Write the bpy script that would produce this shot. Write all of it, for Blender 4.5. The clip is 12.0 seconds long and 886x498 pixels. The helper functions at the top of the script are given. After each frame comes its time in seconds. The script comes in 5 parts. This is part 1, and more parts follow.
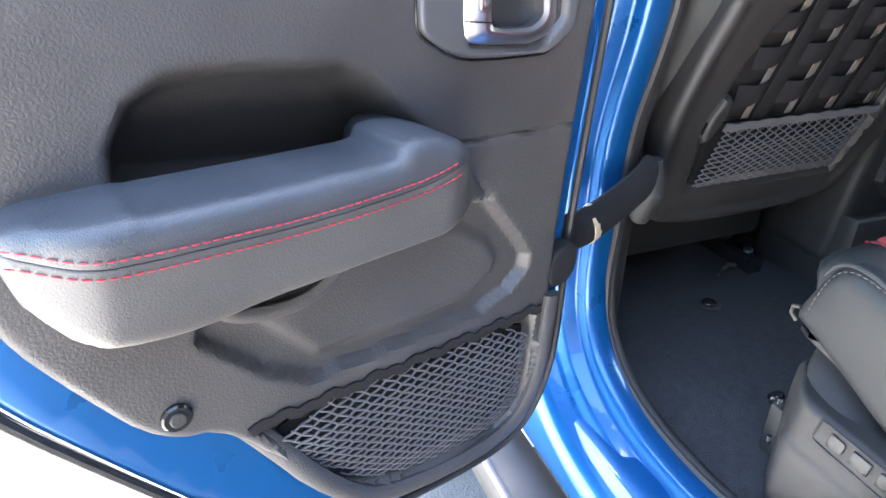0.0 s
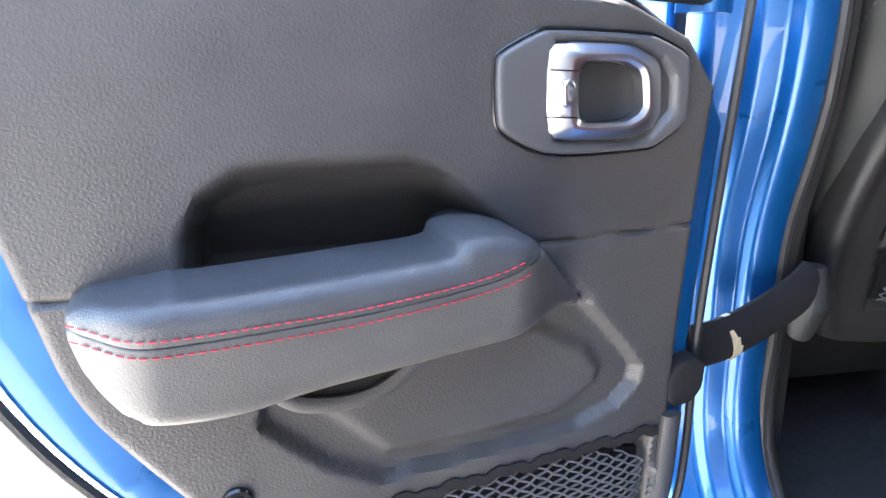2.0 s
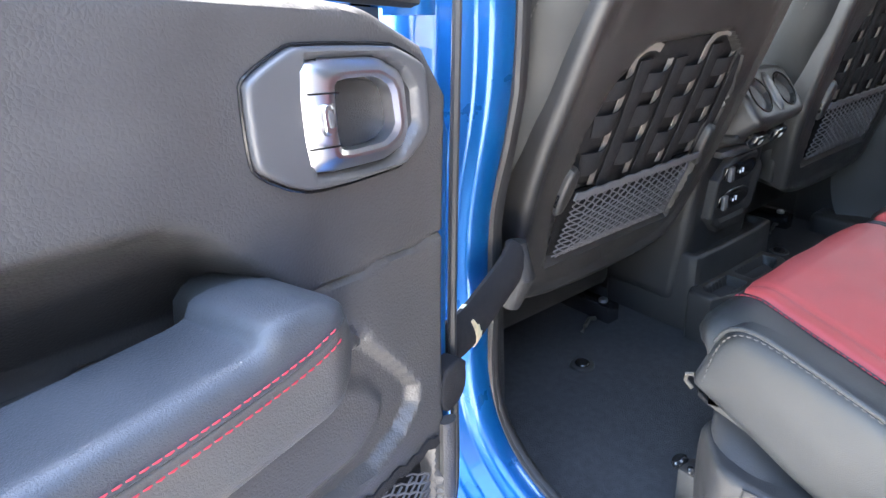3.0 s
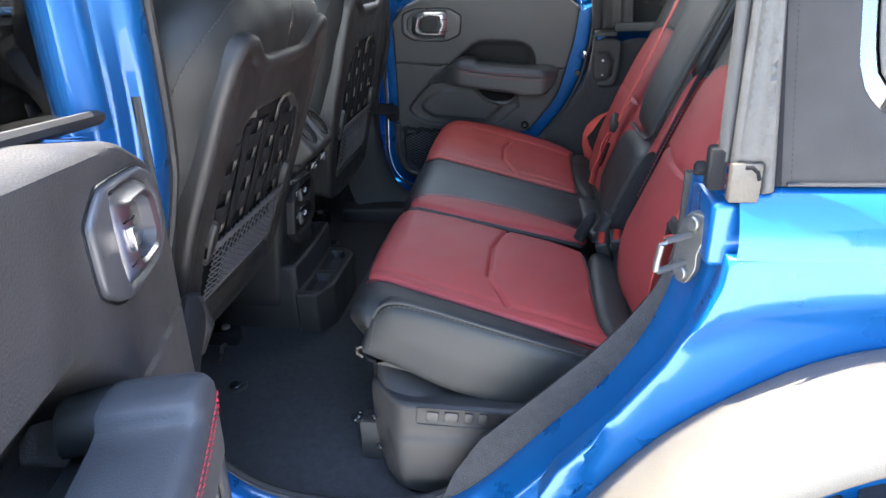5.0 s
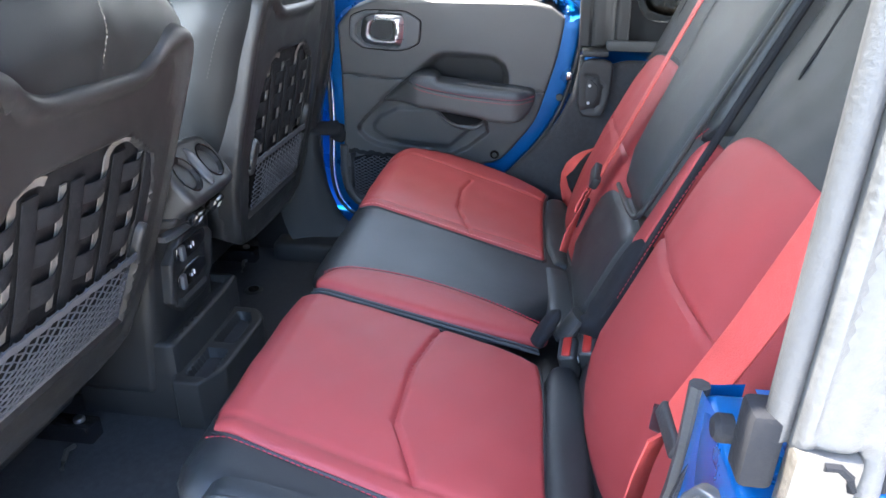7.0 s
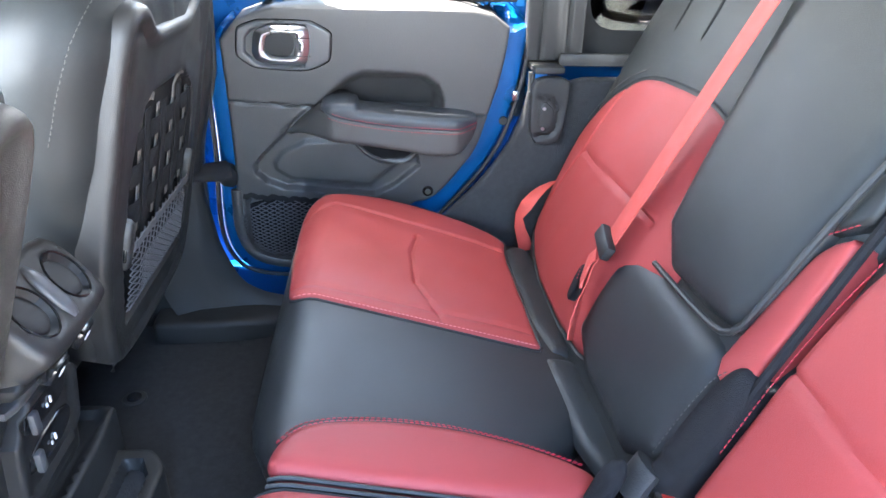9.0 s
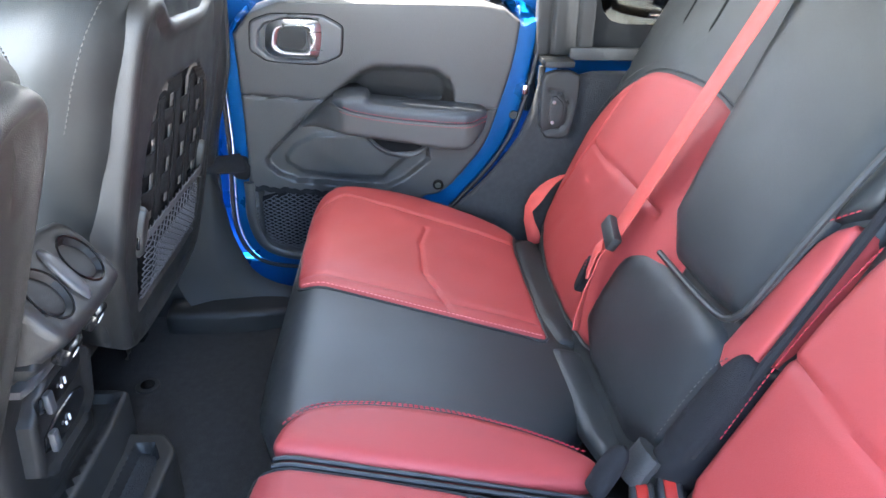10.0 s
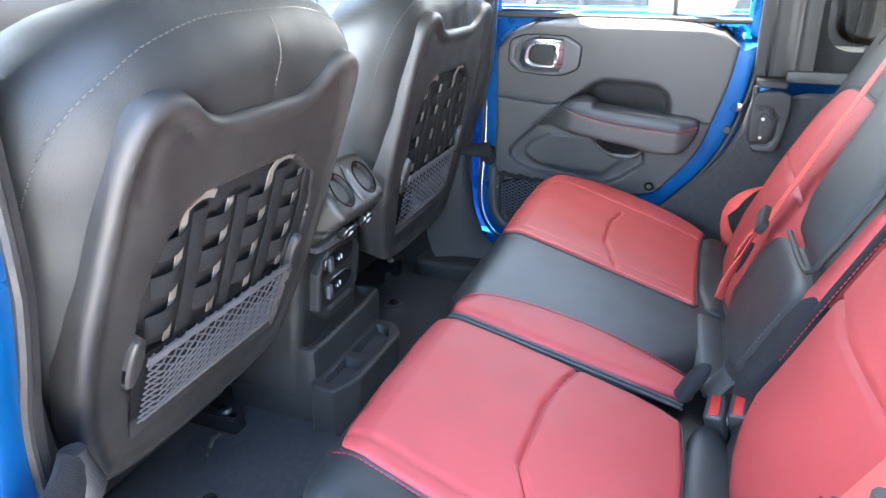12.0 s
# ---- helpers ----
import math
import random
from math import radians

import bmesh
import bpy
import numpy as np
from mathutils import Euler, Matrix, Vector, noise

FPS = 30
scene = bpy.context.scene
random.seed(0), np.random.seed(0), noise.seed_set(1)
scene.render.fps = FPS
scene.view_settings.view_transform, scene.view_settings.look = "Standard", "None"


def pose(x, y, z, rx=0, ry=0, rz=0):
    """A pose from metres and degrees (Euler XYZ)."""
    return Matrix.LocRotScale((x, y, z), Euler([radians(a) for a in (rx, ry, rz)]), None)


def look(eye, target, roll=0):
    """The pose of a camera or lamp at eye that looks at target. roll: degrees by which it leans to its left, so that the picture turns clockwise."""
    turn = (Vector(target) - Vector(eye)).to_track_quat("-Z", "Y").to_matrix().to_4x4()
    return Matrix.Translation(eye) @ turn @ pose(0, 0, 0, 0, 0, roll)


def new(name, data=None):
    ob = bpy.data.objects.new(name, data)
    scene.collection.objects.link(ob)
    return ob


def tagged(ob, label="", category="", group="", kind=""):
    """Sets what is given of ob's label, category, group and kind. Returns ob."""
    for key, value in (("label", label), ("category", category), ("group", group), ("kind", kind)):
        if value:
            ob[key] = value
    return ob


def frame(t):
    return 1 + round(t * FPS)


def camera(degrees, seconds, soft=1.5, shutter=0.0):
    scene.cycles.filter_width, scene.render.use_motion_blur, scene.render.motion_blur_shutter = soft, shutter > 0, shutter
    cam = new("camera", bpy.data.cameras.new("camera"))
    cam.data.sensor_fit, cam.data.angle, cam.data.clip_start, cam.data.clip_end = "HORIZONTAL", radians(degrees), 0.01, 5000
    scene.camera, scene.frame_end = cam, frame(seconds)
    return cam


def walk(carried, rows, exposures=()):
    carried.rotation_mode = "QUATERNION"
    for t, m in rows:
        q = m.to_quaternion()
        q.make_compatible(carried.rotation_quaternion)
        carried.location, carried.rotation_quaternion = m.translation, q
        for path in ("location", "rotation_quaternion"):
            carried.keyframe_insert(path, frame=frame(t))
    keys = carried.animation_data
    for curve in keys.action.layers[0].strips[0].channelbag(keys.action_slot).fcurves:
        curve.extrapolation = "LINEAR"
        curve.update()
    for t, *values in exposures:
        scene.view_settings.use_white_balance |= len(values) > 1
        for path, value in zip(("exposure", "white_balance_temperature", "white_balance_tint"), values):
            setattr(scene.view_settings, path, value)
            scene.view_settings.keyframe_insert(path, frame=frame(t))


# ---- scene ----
cam = camera(68.1, 12.0)
PATH = [
    (0, (1.059, -1.259, 1.32), (-0.59, -0.63, 0.38), 0.2),
    (0.5, (1.078, -1.191, 1.31), (-0.728, -0.883, 0.505), -1.7),
    (1, (1.068, -1.159, 1.304), (-0.8, -1.005, 0.608), -3.1),
    (1.5, (1.061, -1.15, 1.307), (-0.822, -1.061, 0.638), -3.6),
    (2, (1.056, -1.157, 1.31), (-0.829, -1.056, 0.65), -3.9),
    (2.5, (0.991, -1.192, 1.326), (-0.801, -0.665, 0.611), -4.3),
    (3, (0.932, -1.232, 1.34), (-0.538, -0.128, 0.551), -3.2),
    (3.5, (0.961, -1.283, 1.367), (-0.123, 0.193, 0.562), -2.9),
    (3.7, (0.988, -1.322, 1.385), (0.035, 0.25, 0.597), -3.7),
    (5.3, (0.829, -1.497, 1.458), (0.671, 0.322, 0.64), -1.3),
    (5.5, (0.822, -1.492, 1.456), (0.708, 0.33, 0.639), -0.8),
    (6, (0.847, -1.397, 1.448), (0.734, 0.424, 0.628), -0.3),
    (6.5, (0.915, -1.227, 1.454), (0.67, 0.58, 0.635), 1.0),
    (7, (0.923, -1.073, 1.47), (0.688, 0.722, 0.621), 0.7),
    (7.3, (0.882, -0.966, 1.49), (0.706, 0.831, 0.629), 0.9),
    (7.5, (0.855, -0.901, 1.492), (0.716, 0.889, 0.611), 0.6),
    (7.6, (0.832, -0.87, 1.495), (0.732, 0.922, 0.613), 0.6),
    (9.4, (0.719, -0.7, 1.485), (0.912, 1.079, 0.592), 1.9),
    (9.5, (0.723, -0.703, 1.483), (0.911, 1.077, 0.592), 1.8),
    (10, (0.731, -0.719, 1.481), (0.871, 1.064, 0.588), 1.5),
    (10.5, (0.784, -0.782, 1.487), (0.766, 1.01, 0.6), 1.0),
    (11, (0.853, -0.875, 1.489), (0.599, 0.913, 0.63), 0.6),
    (11.5, (0.915, -0.973, 1.484), (0.413, 0.777, 0.656), 0.3),
    (12, (0.916, -1.047, 1.478), (0.261, 0.664, 0.676), 0.1),
]
walk(cam, [(t, look(eye, target, roll)) for t, eye, target, roll in PATH],
     [(0, 4.7, 7000, 10), (0.5, 4.8, 7000, 10), (1.0, 4.7, 7000, 10), (2.0, 4.6, 7000, 10), (2.5, 4.6, 7000, 10), (3.0, 5.08, 6950, 10), (3.5, 5.2, 6900, 10), (5.3, 4.2, 6700, 10), (6.0, 4.35, 6550, 10), (6.5, 4.88, 6450, 10), (7.0, 5.15, 6400, 10), (7.6, 5.68, 6450, 10), (9.3, 5.85, 6550, 10), (10.5, 5.88, 6550, 10), (11.0, 5.98, 6600, 10), (12, 5.85, 6620, 10)])

# ---- world, sun, exposure ----
TO_SUN = Vector((-0.45, 0.10, 0.88)).normalized()
world = bpy.data.worlds.new("world")
scene.world = world
world.use_nodes = True
sky = world.node_tree.nodes.new("ShaderNodeTexSky")
sky.sky_type, sky.sun_disc = "NISHITA", False
sky.sun_elevation = math.asin(TO_SUN.z)
sky.sun_rotation = math.atan2(TO_SUN.x, TO_SUN.y)
world.node_tree.links.new(sky.outputs[0], world.node_tree.nodes["Background"].inputs[0])
world.node_tree.nodes["Background"].inputs[1].default_value = 0.15
sun = new("sun", bpy.data.lights.new("sun", "SUN"))
sun.data.energy, sun.data.angle, sun.data.color = 2.3, radians(0.6), (1, 0.95, 0.87)
sun.matrix_world = look(TO_SUN * 20, (0, 0, 0))


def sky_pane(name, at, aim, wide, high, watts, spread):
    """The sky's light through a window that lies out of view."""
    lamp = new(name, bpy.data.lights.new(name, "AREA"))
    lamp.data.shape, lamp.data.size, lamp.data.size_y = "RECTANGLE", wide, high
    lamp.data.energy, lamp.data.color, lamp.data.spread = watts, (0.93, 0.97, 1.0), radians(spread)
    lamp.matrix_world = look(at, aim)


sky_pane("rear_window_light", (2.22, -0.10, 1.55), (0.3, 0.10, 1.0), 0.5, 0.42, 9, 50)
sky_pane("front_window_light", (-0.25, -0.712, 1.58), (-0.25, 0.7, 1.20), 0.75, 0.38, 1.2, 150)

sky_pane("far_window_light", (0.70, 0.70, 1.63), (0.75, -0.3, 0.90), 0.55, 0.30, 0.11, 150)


# ---- materials ----
def surf(name, color, rough=0.5, metal=0.0, grain=0.0, grain_size=0.004, cells=False, vary=0.12, vary_size=0.08,
         coat=0.0, coat_rough=0.05, spec=0.5, rough_vary=0.1, sheen=0.0, island=0.0, flakes=0.0, bump_dist=0.002):
    """A painted, leather, plastic or cloth surface: colour and gloss vary at two scales, with a fine relief."""
    m = bpy.data.materials.new(name)
    m.use_nodes = True
    nt = m.node_tree
    b = nt.nodes["Principled BSDF"]
    link = nt.links.new
    co = nt.nodes.new("ShaderNodeTexCoord").outputs["Object"]
    big = nt.nodes.new("ShaderNodeTexNoise")
    big.inputs["Scale"].default_value, big.inputs["Detail"].default_value = 1 / vary_size, 5
    link(co, big.inputs["Vector"])
    fine = nt.nodes.new("ShaderNodeTexNoise")
    fine.inputs["Scale"].default_value, fine.inputs["Detail"].default_value = 1 / grain_size, 3
    link(co, fine.inputs["Vector"])
    both = nt.nodes.new("ShaderNodeMath")
    both.operation = "MULTIPLY_ADD"
    link(fine.outputs["Fac"], both.inputs[0])
    both.inputs[1].default_value = 0.35
    link(big.outputs["Fac"], both.inputs[2])
    ramp = nt.nodes.new("ShaderNodeMapRange")
    ramp.inputs["From Min"].default_value, ramp.inputs["From Max"].default_value = 0.35, 1.0
    link(both.outputs[0], ramp.inputs["Value"])
    mix = nt.nodes.new("ShaderNodeMix")
    mix.data_type = "RGBA"
    mix.inputs[6].default_value = (*[c * (1 - vary) for c in color], 1)
    mix.inputs[7].default_value = (*[min(1, c * (1 + vary)) for c in color], 1)
    link(ramp.outputs[0], mix.inputs[0])
    out = mix.outputs[2]
    if island:
        hsv = nt.nodes.new("ShaderNodeHueSaturation")
        geo = nt.nodes.new("ShaderNodeNewGeometry")
        mr = nt.nodes.new("ShaderNodeMapRange")
        mr.inputs["To Min"].default_value, mr.inputs["To Max"].default_value = 1 - island, 1 + island
        link(geo.outputs["Random Per Island"], mr.inputs["Value"])
        link(mr.outputs[0], hsv.inputs["Value"])
        link(out, hsv.inputs["Color"])
        out = hsv.outputs[0]
    link(out, b.inputs["Base Color"])
    mr = nt.nodes.new("ShaderNodeMapRange")
    mr.inputs["From Min"].default_value, mr.inputs["From Max"].default_value = 0.3, 0.7
    mr.inputs["To Min"].default_value, mr.inputs["To Max"].default_value = max(0.02, rough - rough_vary), min(1, rough + rough_vary)
    link(big.outputs["Fac"], mr.inputs["Value"])
    link(mr.outputs[0], b.inputs["Roughness"])
    b.inputs["Metallic"].default_value = metal
    b.inputs["Specular IOR Level"].default_value = spec
    b.inputs["Coat Weight"].default_value, b.inputs["Coat Roughness"].default_value = coat, coat_rough
    b.inputs["Sheen Weight"].default_value = sheen
    if grain:
        bump = nt.nodes.new("ShaderNodeBump")
        bump.inputs["Strength"].default_value, bump.inputs["Distance"].default_value = grain, bump_dist
        if cells:
            v = nt.nodes.new("ShaderNodeTexVoronoi")
            v.feature = "DISTANCE_TO_EDGE"
            v.inputs["Scale"].default_value = 1 / grain_size
            warp = nt.nodes.new("ShaderNodeMix")
            warp.data_type = "RGBA"
            warp.inputs[0].default_value = 0.004
            link(co, warp.inputs[6])
            link(fine.outputs["Color"], warp.inputs[7])
            link(warp.outputs[2], v.inputs["Vector"])
            pw = nt.nodes.new("ShaderNodeMapRange")
            pw.inputs["From Max"].default_value = 0.35
            link(v.outputs["Distance"], pw.inputs["Value"])
            link(pw.outputs[0], bump.inputs["Height"])
        else:
            link(fine.outputs["Fac"], bump.inputs["Height"])
        link(bump.outputs[0], b.inputs["Normal"])
    if flakes:
        v = nt.nodes.new("ShaderNodeTexVoronoi")
        v.inputs["Scale"].default_value = 2500
        link(co, v.inputs["Vector"])
        nm = nt.nodes.new("ShaderNodeBump")
        nm.inputs["Strength"].default_value, nm.inputs["Distance"].default_value = flakes, 0.0005
        link(v.outputs["Distance"], nm.inputs["Height"])
        link(nm.outputs[0], b.inputs["Normal"])
    return m


BLUE = surf("blue_paint", (0.0004, 0.082, 0.265), 0.30, 0.45, vary=0.05, coat=0.45, coat_rough=0.02, rough_vary=0.04, flakes=0.06)
BLACK_LEATHER = surf("black_leather", (0.020, 0.0215, 0.0217), 0.43, grain=0.2, grain_size=0.0018, cells=True, vary=0.08, spec=0.34, rough_vary=0.05)
RED_LEATHER = surf("red_leather", (0.305, 0.044, 0.042), 0.50, grain=0.22, grain_size=0.0018, cells=True, vary=0.05, spec=0.28, rough_vary=0.05)
PANEL = surf("grained_door_plastic", (0.043, 0.0415, 0.0415), 0.46, grain=0.15, grain_size=0.0038, cells=True, vary=0.14, spec=0.5)
PLASTIC = surf("black_plastic", (0.023, 0.0222, 0.0216), 0.45, grain=0.3, grain_size=0.0012, vary=0.18)
# black leather made lighter and bluer: skylight on the upward face
ARM_TOP_SKYLIT = surf("skylit_black_armrest_leather", (0.033, 0.037, 0.043), 0.43, grain=0.2, grain_size=0.0024, cells=True, vary=0.12)
ARM_SKIN = surf("soft_grained_armrest_skin", (0.054, 0.052, 0.050), 0.46, grain=0.16, grain_size=0.0026, cells=True, vary=0.12)
DARK = surf("dark_moulded_plastic", (0.017, 0.017, 0.0175), 0.5, grain=0.3, grain_size=0.0012, vary=0.18, spec=0.35)
SMOOTH = surf("satin_dark_plastic", (0.065, 0.066, 0.07), 0.36, grain=0.1, grain_size=0.001, vary=0.1)
GLOSS = surf("gloss_black_plastic", (0.012, 0.012, 0.013), 0.15, vary=0.1)
CARPET = surf("black_carpet", (0.040, 0.0405, 0.043), 0.95, grain=0.9, grain_size=0.0016, vary=0.28, vary_size=0.012, spec=0.1, bump_dist=0.004)
CLOTH = surf("black_webbing", (0.012, 0.012, 0.0135), 0.85, grain=0.6, grain_size=0.0012, vary=0.25, vary_size=0.01, spec=0.2)
# also painted where the pull grip and headrest slots are only shaded
LINING_AND_SHADE = surf("black_lining_and_hollow_shade", (0.006, 0.006, 0.007), 0.95, grain=0.4, vary=0.2, spec=0.2)
NET = surf("grey_net_cord", (0.075, 0.075, 0.082), 0.7, grain=0.4, grain_size=0.001, vary=0.2)
TAPE = surf("tan_grey_webbing_loop", (0.13, 0.118, 0.105), 0.8, grain=0.6, grain_size=0.001, vary=0.2)
BELT = surf("red_seat_belt_webbing", (0.47, 0.062, 0.050), 0.55, grain=0.5, grain_size=0.0012, vary=0.12, vary_size=0.02, spec=0.4)
THREAD_RED = surf("red_thread", (0.36, 0.015, 0.03), 0.6, vary=0.15)
THREAD_PINK = surf("pale_red_thread", (0.55, 0.16, 0.15), 0.6, vary=0.15)
THREAD_TAN = surf("tan_thread", (0.085, 0.075, 0.062), 0.6, vary=0.15)
THREAD_DARK = surf("grey_thread", (0.06, 0.055, 0.052), 0.6, vary=0.15)
CHROME = surf("satin_chrome", (0.55, 0.55, 0.57), 0.30, 1.0, vary=0.05, rough_vary=0.05)
STEEL = surf("zinc_plated_steel", (0.15, 0.147, 0.14), 0.45, 0.85, grain=0.15, vary=0.12, vary_size=0.01)
WORN = surf("worn_cast_metal", (0.062, 0.055, 0.046), 0.5, 0.4, grain=0.3, grain_size=0.003, vary=0.3, vary_size=0.01)
RUBBER = surf("black_rubber", (0.018, 0.018, 0.018), 0.6, grain=0.3, grain_size=0.003, vary=0.2)
CHANNEL = surf("weathered_rubber_channel", (0.036, 0.035, 0.033), 0.6, grain=0.4, grain_size=0.004, vary=0.4, vary_size=0.03)
CANVAS = surf("black_canvas", (0.0145, 0.0138, 0.0136), 0.85, grain=0.15, grain_size=0.0012, vary=0.2, vary_size=0.05)
FLARE = surf("pale_textured_flare", (0.054, 0.049, 0.041), 0.5, grain=0.35, grain_size=0.0015, vary=0.07)
TYRE = surf("tyre_rubber", (0.022, 0.021, 0.021), 0.75, grain=0.5, grain_size=0.004, vary=0.3)
ASPHALT = surf("asphalt", (0.075, 0.074, 0.073), 0.9, grain=1.0, grain_size=0.006, vary=0.35, vary_size=0.3, bump_dist=0.006)
CONCRETE = surf("pale_concrete", (0.62, 0.59, 0.54), 0.9, grain=0.6, grain_size=0.01, vary=0.12, vary_size=0.8)
WHITE_LINE = surf("white_road_paint", (0.72, 0.72, 0.70), 0.7, grain=0.6, grain_size=0.006, vary=0.1)
GOLD = surf("gold_foil_wrap", (0.80, 0.68, 0.45), 0.4, 0.5, grain=0.5, grain_size=0.004, vary=0.25, vary_size=0.01)
RED_PLASTIC = surf("red_button_plastic", (0.30, 0.018, 0.012), 0.4, vary=0.08)
WHITE_MARK = surf("white_print", (0.7, 0.7, 0.7), 0.5, vary=0.05)
RENDER_WALL = surf("pale_wall", (0.40, 0.37, 0.33), 0.9, grain=0.4, grain_size=0.02, vary=0.08, vary_size=0.6)
DARK_WALL = surf("dark_shop_wall", (0.06, 0.06, 0.065), 0.7, grain=0.2, grain_size=0.02, vary=0.3, vary_size=0.5)


def glass(name, tint, rough=0.0, ior=1.5):
    m = bpy.data.materials.new(name)
    m.use_nodes = True
    nt = m.node_tree
    nt.nodes.remove(nt.nodes["Principled BSDF"])
    tr, gl, mx, fr = (nt.nodes.new("ShaderNode" + n) for n in ("BsdfTransparent", "BsdfGlossy", "MixShader", "Fresnel"))
    tr.inputs[0].default_value = (*tint, 1)
    gl.inputs["Roughness"].default_value = rough
    fr.inputs["IOR"].default_value = ior
    nt.links.new(fr.outputs[0], mx.inputs[0])
    nt.links.new(tr.outputs[0], mx.inputs[1])
    nt.links.new(gl.outputs[0], mx.inputs[2])
    nt.links.new(mx.outputs[0], nt.nodes["Material Output"].inputs[0])
    return m


GLASS = glass("window_glass", (0.86, 0.88, 0.86))
VINYL = glass("tinted_vinyl_window", (0.42, 0.40, 0.36), 0.02, 2.3)


# ---- shape tools ----
from mathutils.geometry import delaunay_2d_cdt


def thing(name, at, label, category, group="", kind=""):
    ob = new(name)
    ob.empty_display_size = 0.05
    ob.matrix_basis = pose(*at)
    return tagged(ob, label, category, group, kind)


def to_mesh(name, bm, material, angle=38):
    bmesh.ops.recalc_face_normals(bm, faces=bm.faces)
    for f in bm.faces:
        f.smooth = True
    lim = radians(angle)
    for e in bm.edges:
        if len(e.link_faces) == 2 and e.calc_face_angle(0) > lim:
            e.smooth = False
    me = bpy.data.meshes.new(name)
    bm.to_mesh(me)
    bm.free()
    me.materials.append(material)
    return me


def part(name, bm, material, parent, label="", angle=38):
    """One mesh, modelled in the thing's own place, under a thing or a part."""
    ob = new(name, to_mesh(name, bm, material, angle))
    ob.parent = parent
    if parent.type == "EMPTY":
        ob.matrix_parent_inverse = parent.matrix_basis.inverted()
    return tagged(ob, label)


def solid(name, bm, material, label, category, kind="", group="", angle=38):
    return tagged(new(name, to_mesh(name, bm, material, angle)), label, category, group, kind)


def soften(pts, times=2, closed=True):
    """Corner cutting: rounds the corners of an outline."""
    pts = [np.array(p, float) for p in pts]
    for _ in range(times):
        out = []
        n = len(pts)
        for i in range(n if closed else n - 1):
            a, b = pts[i], pts[(i + 1) % n]
            out += [a * 0.75 + b * 0.25, a * 0.25 + b * 0.75]
        pts = out if closed else [pts[0]] + out + [pts[-1]]
    return pts


def spaced(pts, step, closed=True):
    pts = [np.array(p, float) for p in pts]
    if closed:
        pts = pts + [pts[0]]
    seg = [np.linalg.norm(b - a) for a, b in zip(pts, pts[1:])]
    total = sum(seg)
    n = max(4, round(total / step))
    out, i, run = [], 0, 0.0
    for k in range(n if closed else n + 1):
        d = total * k / n
        while i < len(seg) - 1 and run + seg[i] < d:
            run += seg[i]
            i += 1
        f = (d - run) / seg[i] if seg[i] else 0
        out.append(pts[i] * (1 - f) + pts[i + 1] * f)
    return out


def line_dist(A, B, line, closed=False):
    """The distance of points (A, B) from a line of corners."""
    p = np.stack([np.ravel(A), np.ravel(B)], -1)
    best = np.full(len(p), 1e9)
    line = [np.array(q, float) for q in line]
    for a, b in zip(line, line[1:] + line[:1] if closed else line[1:]):
        d = b - a
        t = np.clip(((p - a) @ d) / max(d @ d, 1e-12), 0, 1)
        best = np.minimum(best, np.linalg.norm(p - a - t[:, None] * d, axis=1))
    return best.reshape(np.shape(A))


def inside(A, B, poly):
    x, y = np.ravel(A), np.ravel(B)
    hit = np.zeros(len(x), bool)
    for (x0, y0), (x1, y1) in zip(poly, list(poly[1:]) + [poly[0]]):
        if y0 != y1:
            hit ^= ((y0 > y) != (y1 > y)) & (x < (x1 - x0) * (y - y0) / (y1 - y0) + x0)
    return hit.reshape(np.shape(A))


def depth_in(A, B, poly):
    """How far points lie inside an outline (negative outside)."""
    d = line_dist(A, B, poly, True)
    return np.where(inside(A, B, poly), d, -d)


def ease(x):
    x = np.clip(x, 0, 1)
    return x * x * (3 - 2 * x)


def crisp(pts, f=0.16):
    """An outline whose corners stay tight when it is softened."""
    pts = [np.array(p, float) for p in pts]
    return [q for a, b in zip(pts, pts[1:] + pts[:1]) for q in (a * (1 - f) + b * f, a * f + b * (1 - f))]


def waver(A, B, k=1.0):
    """The slight unevenness of stuffed leather."""
    return 0.0009 * k * (np.sin(31 * A + 17 * B) + np.sin(53 * B - 23 * A + 1.3) + 0.6 * np.sin(88 * A + 61 * B + 2.1))


def groove(A, B, line, width, deep):
    return -deep * np.exp(-(line_dist(A, B, line) / width) ** 2)


